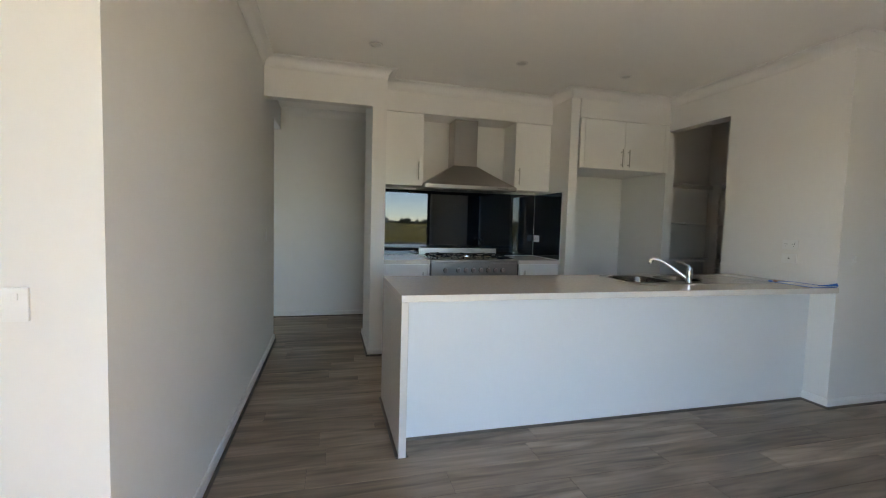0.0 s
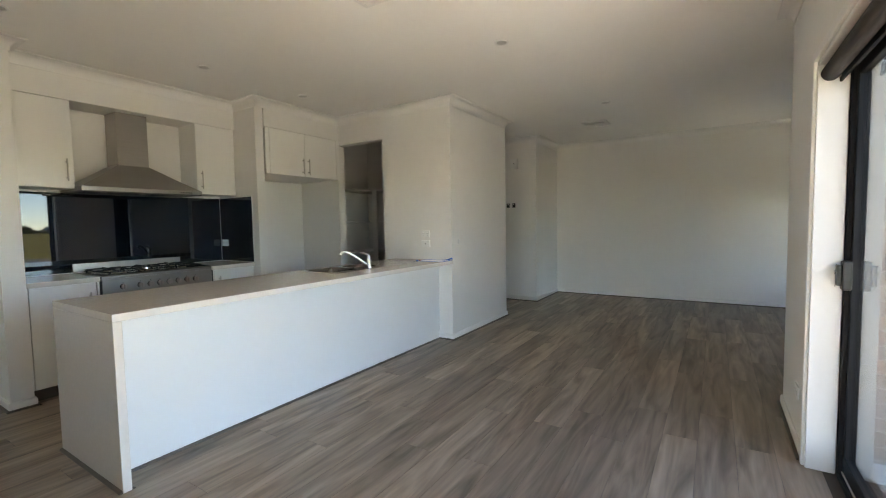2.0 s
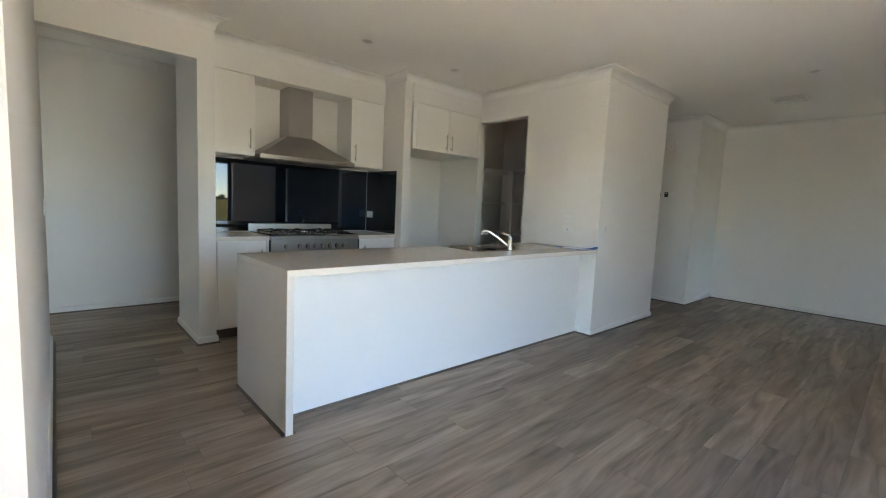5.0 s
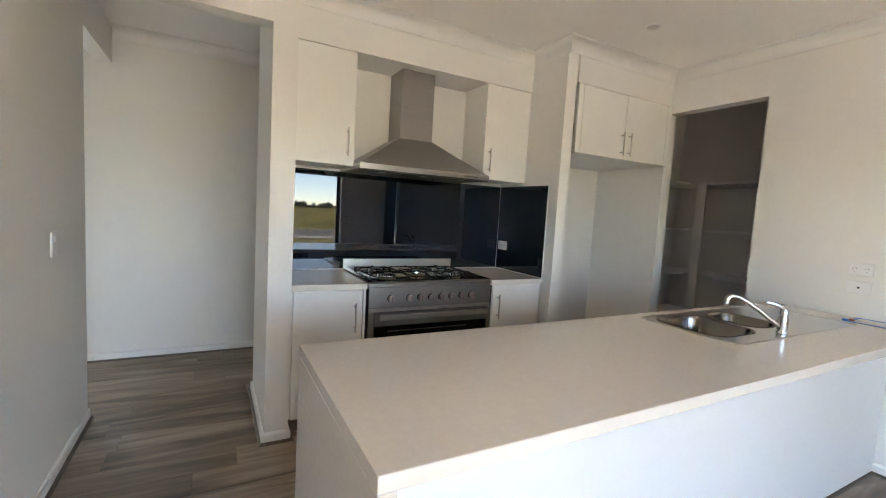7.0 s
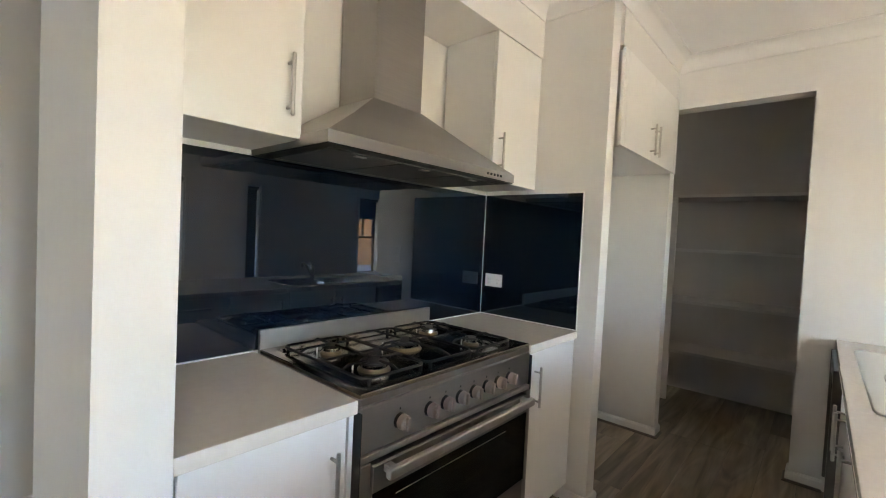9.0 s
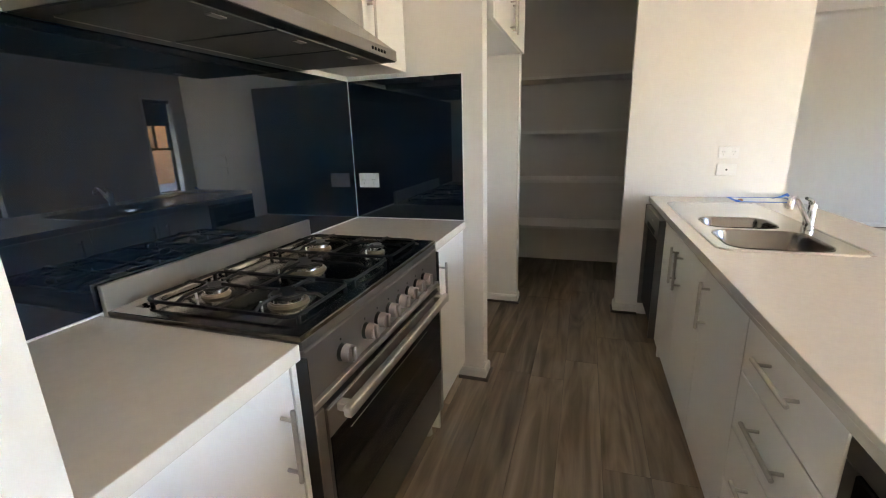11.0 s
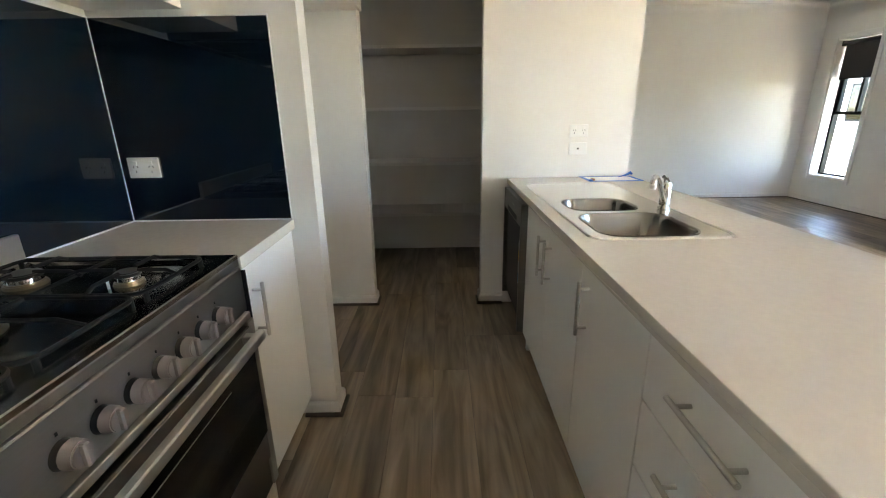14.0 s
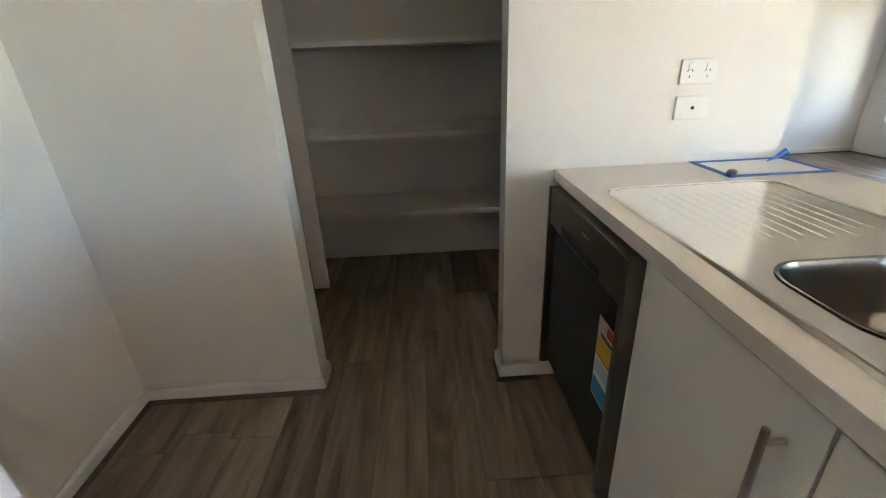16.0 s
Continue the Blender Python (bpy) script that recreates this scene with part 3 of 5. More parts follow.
# hall doorway and the glazed entry beyond it
door2 = thing("door_2", (HDOOR[1], Y_HALL, 0), "open doorway with a white painted architrave", "doorway", kind="structure")
for a, b in ((HDOOR[0] - 0.066, HDOOR[0] - 0.002), (HDOOR[1] + 0.002, HDOOR[1] + 0.066)):
    bar(door2, "architrave", a, b, Y_HALL - 0.018, Y_HALL - 0.001, 0, HDOOR[2] + 0.066, M_TRIM)
bar(door2, "architrave", HDOOR[0] - 0.002, HDOOR[1] + 0.002, Y_HALL - 0.018, Y_HALL - 0.001, HDOOR[2] + 0.002, HDOOR[2] + 0.066, M_TRIM)
for a, b in ((HDOOR[0], HDOOR[0] + 0.018), (HDOOR[1] - 0.018, HDOOR[1])):
    bar(door2, "door_jamb", a, b, Y_HALL - 0.003, Y_HALL + 0.113, 0, HDOOR[2] - 0.018, M_TRIM)
bar(door2, "door_head", HDOOR[0], HDOOR[1], Y_HALL - 0.003, Y_HALL + 0.113, HDOOR[2] - 0.018, HDOOR[2], M_TRIM)
door3 = thing("door_3", (-1.05, 7.95, 0), "glazed entry panel with dark frame and low rail", "glazed door", kind="structure")
for d in ((-2.0, -1.95, 7.91, 7.99, 0, 2.4), (0.35, 0.4, 7.91, 7.99, 0, 2.4), (-1.95, 0.35, 7.91, 7.99, 2.34, 2.4), (-1.95, 0.35, 7.91, 7.99, 0, 0.08), (-1.95, 0.35, 7.91, 7.99, 0.08, 0.24)):
    bar(door3, "frame_rail", *d)
for a, b in ((0.24, 2.34),):
    wbox("pane", (-1.95, 0.35, 7.945, 7.951, a, b), M_GLASS, door3, bevel=0).visible_shadow = False


# ---- kitchen: cabinets ----
def pull_handle(x, y, z, length, vertical, facing):
    """A bar handle: a round bar on two posts; facing is the way (+1, -1) along y it stands out."""
    bm = bmesh.new()
    o = 0.032 * facing
    h = length / 2
    a, b = ((x, y + o, z - h), (x, y + o, z + h)) if vertical else ((x - h, y + o, z), (x + h, y + o, z))
    bm_cyl(bm, a, b, 0.0058, 12, bevel=0.0015)
    for s in (-0.72, 0.72):
        px, pz = (x, z + s * h) if vertical else (x + s * h, z)
        bm_cyl(bm, (px, y - 0.001 * facing, pz), (px, y + o, pz), 0.0045, 10)
    return bm


def cabinet(label, carcass, faces, facing, front, category="cabinet", kick=None, kick_in=0.05, material=None, group="kitchen cabinets"):
    """carcass: box; faces: (kind, x0, x1, z0, z1, handle) with handle (x, z, vertical) or None; front: the y of the door faces."""
    x0, x1, y0, y1, z0, z1 = carcass
    root = thing("cabinet", ((x0 + x1) / 2, (y0 + y1) / 2, 0 if kick else z0), label, category, group)
    wbox("body", carcass, material or M_CAB, root, bevel=0.001)
    if kick:
        ky = (y1 - kick_in - 0.016, y1 - kick_in) if facing > 0 else (y0 + kick_in, y0 + kick_in + 0.016)
        wbox("kickboard", (x0, x1, *ky, 0, z0), M_GASKET, root, "dark recessed kickboard", bevel=0)
    for kind, a, b, c, d, hd in faces:
        g = 0.0016
        ys = (front - 0.018, front) if facing > 0 else (front, front + 0.018)
        p = wbox(kind, (a + g, b - g, *ys, c + g, d - g), M_CAB, root, bevel=0.0016)
        if hd:
            h = part("handle", pull_handle(hd[0], front, hd[1], 0.182 if hd[2] else 0.205, hd[2], facing), M_NICKEL, p, "satin nickel bar handle", True)
            h.matrix_parent_inverse = Matrix.Identity(4)
    return root


FI = 3.388          # island cabinet fronts
CB = TOP - 0.038     # underside of the cooker worktops
CI = ITOP - 0.038    # underside of the island top
IY0 = 2.79
SEAM = 2.589
cabinet("white two-door sink cabinet with bar handles under the island top", (2.152, 3.010, IY0 + 0.02, FI - 0.019, 0.1, 0.62),
        [("door", 2.15, SEAM, 0.1, CI - 0.002, (SEAM - 0.053, 0.69, True)), ("door", SEAM, 3.044, 0.1, CI - 0.002, (SEAM + 0.053, 0.69, True))], 1, FI, kick=True)
cabinet("white single-door cabinet with a vertical bar handle", (1.692, 2.148, IY0 + 0.02, FI - 0.019, 0.1, CI), [("door", 1.69, 2.15, 0.1, CI - 0.002, (2.077, 0.705, True))], 1, FI, kick=True)
ZS = (0.112, 0.302, 0.484, 0.666, CI - 0.002)
cabinet("white bank of four drawers with bar handles", (1.202, 1.688, IY0 + 0.02, FI - 0.019, 0.1, CI),
        [("drawer_front", 1.20, 1.69, ZS[i], ZS[i + 1], (1.445, (0.215, 0.405, 0.590, 0.775)[i], False)) for i in range(4)], 1, FI, "drawers", kick=True)
cabinet("white microwave housing with one drawer below", (0.575, 1.198, IY0 + 0.02, FI - 0.42, 0.1, CI),
        [("drawer_front", 0.572, 1.20, 0.112, 0.448, (0.893, 0.33, False)), ("filler", 0.572, 0.587, 0.448, CI - 0.002, None), ("filler", 1.183, 1.20, 0.448, CI - 0.002, None)], 1, FI, kick=True, kick_in=-0.35)
tagged(box_part("end_panel", (3.012, 3.044, IY0 + 0.02, FI - 0.020, 0.0, CI - 0.001), M_CAB), "white cabinet end panel beside the dishwasher", "panel")

# island stone top with a waterfall end
SINK = (2.205, 3.405, 2.85, 3.347)


def island_top():
    x0, x1, y0, y1 = 0.532, X_NIB - 0.003, 2.60, 3.405
    bx = (2.225, 2.91, 2.92, 3.315)
    bm = bmesh.new()
    bm_box(bm, x0, bx[0], y0, y1, CI, ITOP)
    bm_box(bm, bx[1], x1, y0, y1, CI, ITOP)
    bm_box(bm, bx[0], bx[1], y0, bx[2], CI, ITOP)
    bm_box(bm, bx[0], bx[1], bx[3], y1, CI, ITOP)
    bmesh.ops.remove_doubles(bm, verts=bm.verts, dist=0.0005)
    seen = {}
    for f in list(bm.faces):
        seen.setdefault(tuple(round(c, 3) for c in f.calc_center_median()), []).append(f)
    bmesh.ops.delete(bm, geom=[f for fs in seen.values() if len(fs) > 1 for f in fs], context="FACES")
    root = thing("kitchen_island", ((x0 + x1) / 2, 3.0, 0), "kitchen island with warm white stone top and white back panel", "kitchen island")
    ob = wpart("worktop", bm, M_STONE, root, "warm white stone worktop")
    mod = ob.modifiers.new("soft_edges", "BEVEL")
    mod.width, mod.segments, mod.limit_method = 0.0025, 2, "ANGLE"
    wbox("waterfall_end", (x0, x0 + 0.04, y0, y1, 0.0, CI - 0.0005), M_STONE, root, "stone waterfall end", 0.002)
    wbox("back_panel", (0.574, X_NIB - 0.003, IY0 - 0.002, IY0 + 0.016, 0.012, CI - 0.001), M_PANEL, root, "plain white painted panel", 0.001)


island_top()
BEAD_FLAT = [(o - 0.0138, h) for o, h in BEAD]
for line in ([(X_NIB - 0.02, IY0 - 0.002), (0.60, IY0 - 0.002)], [(0.532, 2.60), (0.532, 3.405)], [(0.572, 2.786), (0.572, 2.602)]):
    tagged(part("trim", bm_sweep(bmesh.new(), line, BEAD_FLAT), M_BEAD), "brown timber bead at the foot of the island", "floor bead", kind="structure")


def rounded(x0, x1, y0, y1, r, n=5):
    pts = []
    for cx, cy, a0 in ((x1 - r, y1 - r, 0), (x0 + r, y1 - r, 90), (x0 + r, y0 + r, 180), (x1 - r, y0 + r, 270)):
        pts += [(cx + r * math.cos(radians(a0 + 90 * i / n)), cy + r * math.sin(radians(a0 + 90 * i / n))) for i in range(n + 1)]
    return pts


def ring_faces(bm, rings, cap=True):
    vs = [[bm.verts.new(p) for p in ring] for ring in rings]
    for a, b in zip(vs, vs[1:]):
        n = len(a)
        for k in range(n):
            bm.faces.new((a[k], a[(k + 1) % n], b[(k + 1) % n], b[k]))
    if cap:
        bm.faces.new(vs[-1])
    bmesh.ops.recalc_face_normals(bm, faces=bm.faces)


def sink():
    root = thing("sink", ((SINK[0] + SINK[1]) / 2, 3.1, ITOP), "stainless steel one-and-a-half bowl sink with ribbed drainer, set in the worktop", "sink")
    zt = ITOP + 0.006
    bowls = (("main_bowl", 2.245, 2.578, 2.945, 3.29, 0.18), ("half_bowl", 2.642, 2.892, 2.985, 3.275, 0.13))
    # flange: strips round the bowls, with a raised rolled rim
    bm = bmesh.new()
    xs = (SINK[0] + 0.012, *(b for w in bowls for b in w[1:3]), SINK[1] - 0.012)
    y0, y1 = SINK[2] + 0.012, SINK[3] - 0.012
    for a, b in ((xs[0], xs[1]), (xs[2], xs[3]), (xs[4], xs[5])):
        bm_box(bm, a, b, y0, y1, ITOP + 0.0008, zt - 0.002)
    for (n, a, b, c, d, _) in bowls:
        bm_box(bm, a, b, y0, c, ITOP + 0.0008, zt - 0.002)
        bm_box(bm, a, b, d, y1, ITOP + 0.0008, zt - 0.002)
    for (n, a, b, c, d, _) in bowls:
        r = 0.075
        for cx, cy, px, py, a0 in ((b - r, d - r, b, d, 0), (a + r, d - r, a, d, 90), (a + r, c + r, a, c, 180), (b - r, c + r, b, c, 270)):
            arc = [bm.verts.new((cx + r * math.cos(radians(a0 + 15 * k)), cy + r * math.sin(radians(a0 + 15 * k)), zt - 0.002)) for k in range(7)]
            tip = bm.verts.new((px, py, zt - 0.002))
            for v0, v1 in zip(arc, arc[1:]):
                bm.faces.new((tip, v1, v0))
    bmesh.ops.remove_doubles(bm, verts=bm.verts, dist=0.0004)
    bmesh.ops.recalc_face_normals(bm, faces=bm.faces)
    wpart("flange", bm, M_SINK_LIT, root)
    bm = bmesh.new()
    outer, inner = rounded(*SINK, 0.06), rounded(SINK[0] + 0.014, SINK[1] - 0.014, SINK[2] + 0.014, SINK[3] - 0.014, 0.048)
    mid = rounded(SINK[0] + 0.006, SINK[1] - 0.006, SINK[2] + 0.006, SINK[3] - 0.006, 0.055)
    ring_faces(bm, [[(x, y, ITOP + 0.0005) for x, y in outer], [(x, y, zt) for x, y in mid], [(x, y, zt - 0.001) for x, y in inner], [(x, y, zt - 0.004) for x, y in inner]], False)
    wpart("rim", bm, M_SINK_LIT, root, smooth=True)
    for n, a, b, c, d, depth in bowls:
        bm = bmesh.new()
        rings = []
        for ins, z in ((-0.006, zt + 0.0005), (0.0, zt - 0.001), (0.006, zt - 0.02), (0.014, zt - depth + 0.03), (0.03, zt - depth + 0.008), (0.055, zt - depth)):
            rings.append([(x, y, z) for x, y in rounded(a + ins, b - ins, c + ins, d - ins, max(0.02, 0.075 - ins * 0.6), 6)])
        ring_faces(bm, rings)
        for f in bm.faces:
            f.normal_flip()
        # shade is painted into the bowl colour; the steel is the flange's own
        bowl = wpart(n, bm, M_SINK_SHADE, root, smooth=True)
        cx, cy = (a + b) / 2, (c + d) / 2
        bm = bmesh.new()
        bm_cyl(bm, (cx, cy, zt - depth + 0.0005), (cx, cy, zt - depth + 0.004), 0.042, 24, bevel=0.001)
        bm_cyl(bm, (cx, cy, zt - depth + 0.004), (cx, cy, zt - depth + 0.008), 0.024, 20, bevel=0.002)
        part("plug_waste", bm, M_CHROME, bowl, "chrome basket waste", True)
    for i in range(11):
        y = 2.935 + i * 0.032
        a = 2.965 + 0.02 * (i % 2)
        wpart("drainer_rib", bm_tube(bmesh.new(), [(a, y, zt - 0.0075), (a + 0.04, y, zt - 0.0052), (3.31, y, zt - 0.0048), (3.355, y, zt - 0.0075)], 0.0045, 8), M_SINK_LIT, root, smooth=True)


sink()


def mixer_tap():
    x, y = 2.652, 2.893
    root = thing("mixer_tap", (x, y, ITOP + 0.005), "chrome single-lever kitchen mixer tap behind the sink bowls", "tap")
    z = ITOP + 0.0062
    wpart("base", bm_cyl(bmesh.new(), (x, y, z), (x, y, z + 0.012), 0.026, 24, bevel=0.003), M_CHROME, root, smooth=True)
    wpart("body", bm_cyl(bmesh.new(), (x, y, z + 0.012), (x, y, z + 0.085), 0.0215, 24, 0.0225, bevel=0.004), M_CHROME, root, smooth=True)
    way = Vector((-0.79, 0.613, 0))
    pts = [Vector((x, y, z)) + way * s + Vector((0, 0, h)) for s, h in ((0.0, 0.022), (0.05, 0.058), (0.11, 0.102), (0.165, 0.138), (0.205, 0.156), (0.232, 0.159), (0.25, 0.150), (0.254, 0.132))]
    spout = wpart("spout", bm_tube(bmesh.new(), pts, [0.0125, 0.0115, 0.0105, 0.0098, 0.0098, 0.0105, 0.0125, 0.0125], 14), M_CHROME, root, smooth=True)
    tip = Vector((x, y, z)) + way * 0.2545
    part("aerator", bm_cyl(bmesh.new(), tip + Vector((0, 0, 0.118)), tip + Vector((0, 0, 0.133)), 0.0115, 16, bevel=0.001), M_NICKEL, spout, smooth=True)
    bm = bm_cyl(bmesh.new(), (x, y, z + 0.085), (x, y, z + 0.115), 0.0235, 24, 0.0185, bevel=0.006)
    up = Vector((x, y, z))
    bm_tube(bm, [up + Vector((0, 0, 0.102)), up + Vector((-0.008, 0.006, 0.122)), up + Vector((-0.034, 0.026, 0.136)), up + Vector((-0.062, 0.048, 0.143))], [0.0135, 0.011, 0.009, 0.007], 10)
    wpart("lever", bm, M_CHROME, root, smooth=True)


mixer_tap()

# paper sheet edged with blue tape, and a loose fitting on it
sheet = thing("taped_sheet", (3.56, 2.77, ITOP), "thin clear sheet edged with blue masking tape on the worktop", "sheet")
zc = ITOP + 0.0015
wbox("sheet", (3.465, 3.655, 2.625, 2.925, ITOP + 0.0005, zc), M_SHEET, sheet, bevel=0)
for d in ((3.455, 3.475, 2.61, 2.94), (3.65, 3.67, 2.61, 2.94), (3.475, 3.65, 2.61, 2.63), (3.475, 3.65, 2.92, 2.94)):
    wbox("tape_strip", (*d, ITOP + 0.0006, zc + 0.0012), M_TAPE, sheet, "blue masking tape", bevel=0)
bm = bmesh.new()
bm_tube(bm, [(3.62, 2.70, zc + 0.002), (3.64, 2.655, zc + 0.008), (3.655, 2.625, zc + 0.016), (3.662, 2.61, zc + 0.022), (3.655, 2.60, zc + 0.012)], [0.002, 0.005, 0.008, 0.010, 0.006], 8)
wpart("tape_curl", bm, M_TAPE, sheet, "curled end of blue tape")
fit = thing("drain_fitting", (3.487, 2.912, zc), "small copper and blue loose fitting on the sheet", "fitting")
wpart("cap", bm_cyl(bmesh.new(), (3.487, 2.912, zc + 0.0015), (3.487, 2.912, zc + 0.014), 0.016, 16, 0.012, bevel=0.002), flat("copper_cap", (0.35, 0.14, 0.07), 0.4), fit, smooth=True)
wpart("collar", bm_cyl(bmesh.new(), (3.464, 2.932, zc + 0.0015), (3.464, 2.932, zc + 0.01), 0.014, 14), M_TAPE, fit, smooth=True)


def dishwasher():
    x0, x1, y, zt = 3.050, 3.660, 3.418, CI - 0.016
    root = thing("dishwasher", ((x0 + x1) / 2, 3.1, 0), "dark stainless freestanding dishwasher under the worktop", "dishwasher")
    wbox("body", (x0, x1, IY0 + 0.03, y - 0.09, 0.02, zt), M_STEEL_DARK, root)
    # black inset door; its matt near-black tone also stands for deep shade
    door = wbox("door", (x0 + 0.026, x1 - 0.02, y - 0.088, y - 0.02, 0.13, 0.70), M_SLOT, root, "black dishwasher door, darkened further for deep shade", 0.004, 2)
    for a, b in ((x0, x0 + 0.024), (x1 - 0.019, x1)):
        wbox("side_trim", (a, b, y - 0.088, y + 0.004, 0.10, zt), M_STEEL_DARK, root, "dark brushed steel edge trim", 0.004, 2)
    panel = wbox("control_panel", (x0 + 0.0245, x1 - 0.0195, y - 0.088, y + 0.001, 0.703, zt), M_STEEL_DARK, root, bevel=0.006, seg=2)
    part("grip_recess", bm_box(bmesh.new(), x0 + 0.15, x1 - 0.15, y + 0.0005, y + 0.0028, 0.712, 0.742, 0.001), M_SLOT, panel)
    wbox("plinth", (x0 + 0.01, x1 - 0.01, y - 0.13, y - 0.11, 0.015, 0.125), M_BLACK, root)
    for fx in (x0 + 0.03, x1 - 0.03):
        wpart("foot", bm_cyl(bmesh.new(), (fx, y - 0.14, 0), (fx, y - 0.14, 0.022), 0.018, 12), M_BLACK, root)
    yl = y - 0.0195
    a, b = x0 + 0.045, x0 + 0.155
    part("energy_label", bm_box(bmesh.new(), a, b, yl, yl + 0.0008, 0.34, 0.60), flat("label_white", (0.8, 0.8, 0.8)), door, "white rating sticker")
    for c, lo, hi, w0, w1 in (((0.72, 0.06, 0.05), 0.565, 0.592, 0.1, 0.5), ((0.08, 0.08, 0.1), 0.545, 0.556, 0.1, 0.8), ((0.85, 0.55, 0.05), 0.49, 0.54, 0.03, 0.97), ((0.75, 0.3, 0.04), 0.478, 0.488, 0.03, 0.97),
                              ((0.45, 0.65, 0.75), 0.425, 0.468, 0.05, 0.95), ((0.03, 0.28, 0.55), 0.345, 0.405, 0.03, 0.97)):
        part("label_band", bm_box(bmesh.new(), a + (b - a) * w0, a + (b - a) * w1, yl + 0.0009, yl + 0.0014, lo, hi), flat("label_ink", c), door)
    for i in range(3):
        part("indicator", bm_cyl(bmesh.new(), (x0 + 0.24 + 0.02 * i, y + 0.001, 0.785), (x0 + 0.24 + 0.02 * i, y + 0.0025, 0.785), 0.003, 8), M_PLASTIC, panel)


dishwasher()


def microwave():
    x0, x1, z0, z1, y = 0.588, 1.182, 0.450, CI - 0.004, FI
    root = thing("microwave", ((x0 + x1) / 2, y - 0.2, z0), "built-in microwave with dark glass door and stainless trim frame", "microwave")
    wbox("body", (x0 + 0.02, x1 - 0.02, y - 0.40, y - 0.012, z0 + 0.004, z1 - 0.006), M_STEEL_DARK, root)
    f = 0.05
    c0, c1 = 0.612, 0.714
    bm = bmesh.new()
    bm_box(bm, x0, x1, y - 0.01, y + 0.008, z1 - f, z1, 0.002)
    bm_box(bm, x0, x1, y - 0.01, y + 0.008, z0, z0 + f, 0.002)
    bm_box(bm, x0, c0 - 0.002, y - 0.01, y + 0.008, z0 + f, z1 - f, 0.002)
    bm_box(bm, x1 - 0.035, x1, y - 0.01, y + 0.008, z0 + f, z1 - f, 0.002)
    wpart("trim_frame", bm, M_STEEL_DARK, root, "brushed dark steel trim frame")
    wbox("door", (c1 + 0.002, x1 - 0.037, y - 0.01, y + 0.012, z0 + f + 0.002, z1 - f - 0.002), M_DARKGLASS, root, "black glass door", 0.003)
    ctl = wbox("control_panel", (c0, c1, y - 0.01, y + 0.013, z0 + f + 0.002, z1 - f - 0.002), M_STEEL, root, "brushed steel control panel", 0.004, 2)
    part("display", bm_box(bmesh.new(), 0.630, 0.699, y + 0.0132, y + 0.0148, 0.652, 0.775, 0.001), M_DARKGLASS, ctl)
    lcd = flat("display_print", (0.10, 0.105, 0.115))
    for i in range(4):
        bm = bmesh.new()
        cx = 0.642 + i * 0.0125
        for d in ((cx - 0.004, cx + 0.004, 0.7585, 0.7605), (cx - 0.004, cx + 0.004, 0.7445, 0.7465), (cx - 0.004, cx - 0.0025, 0.7465, 0.7585), (cx + 0.0025, cx + 0.004, 0.7465, 0.7585)):
            bm_box(bm, d[0], d[1], y + 0.0149, y + 0.0152, d[2], d[3])
        part("digit", bm, lcd, ctl)
    for r_ in range(4):
        for c in range(2):
            part("print_bar", bm_box(bmesh.new(), 0.637 + c * 0.03, 0.657 + c * 0.03 - 0.004 * (r_ % 2), y + 0.0149, y + 0.0152, 0.728 - r_ * 0.014, 0.731 - r_ * 0.014), lcd, ctl)
    for c in range(3):
        part("button", bm_cyl(bmesh.new(), (0.643 + c * 0.022, y + 0.0145, 0.666), (0.643 + c * 0.022, y + 0.0165, 0.666), 0.005, 12), M_NICKEL, ctl)
    kb = bm_cyl(bmesh.new(), (0.664, y + 0.013, 0.612), (0.664, y + 0.036, 0.612), 0.022, 32, 0.020, bevel=0.002)
    part("knob", kb, M_NICKEL, ctl, "satin metal dial", True)
    part("door_button", bm_box(bmesh.new(), 0.634, 0.694, y + 0.0125, y + 0.016, 0.545, 0.572, 0.001), M_STEEL, ctl)
    part("brand_plate", bm_box(bmesh.new(), 0.638, 0.69, y + 0.0132, y + 0.0138, 0.522, 0.527), M_NICKEL, ctl)


microwave()

# cooker run
FC = 4.425
cabinet("white single-door base cabinet beside the cooker", (X_PILR + 0.002, 1.088, FC + 0.019, Y_BACK - 0.01, 0.1, CB), [("door", X_PILR + 0.012, 1.082, 0.1, CB - 0.002, (1.036, 0.70, True))], -1, FC, kick=True)
cabinet("white narrow base cabinet beside the cooker", (2.052, 2.503, FC + 0.019, Y_BACK - 0.01, 0.1, CB), [("door", 2.055, 2.497, 0.1, CB - 0.002, (2.10, 0.71, True))], -1, FC, kick=True)
for a, b in ((X_PILR + 0.002, 1.107), (2.033, 2.503)):
    tagged(box_part("worktop", (a, b, FC - 0.012, Y_BACK - 0.008, CB, TOP), M_STONE, bevel=0.0025, seg=2), "warm white stone worktop beside the cooker", "worktop", "cooker worktops")
for a in (1.0885, 2.0345):
    tagged(box_part("end_panel", (a, a + 0.016, FC + 0.001, Y_BACK - 0.012, 0, CB - 0.001), M_CAB, bevel=0.001), "white cabinet end panel beside the cooker", "panel")

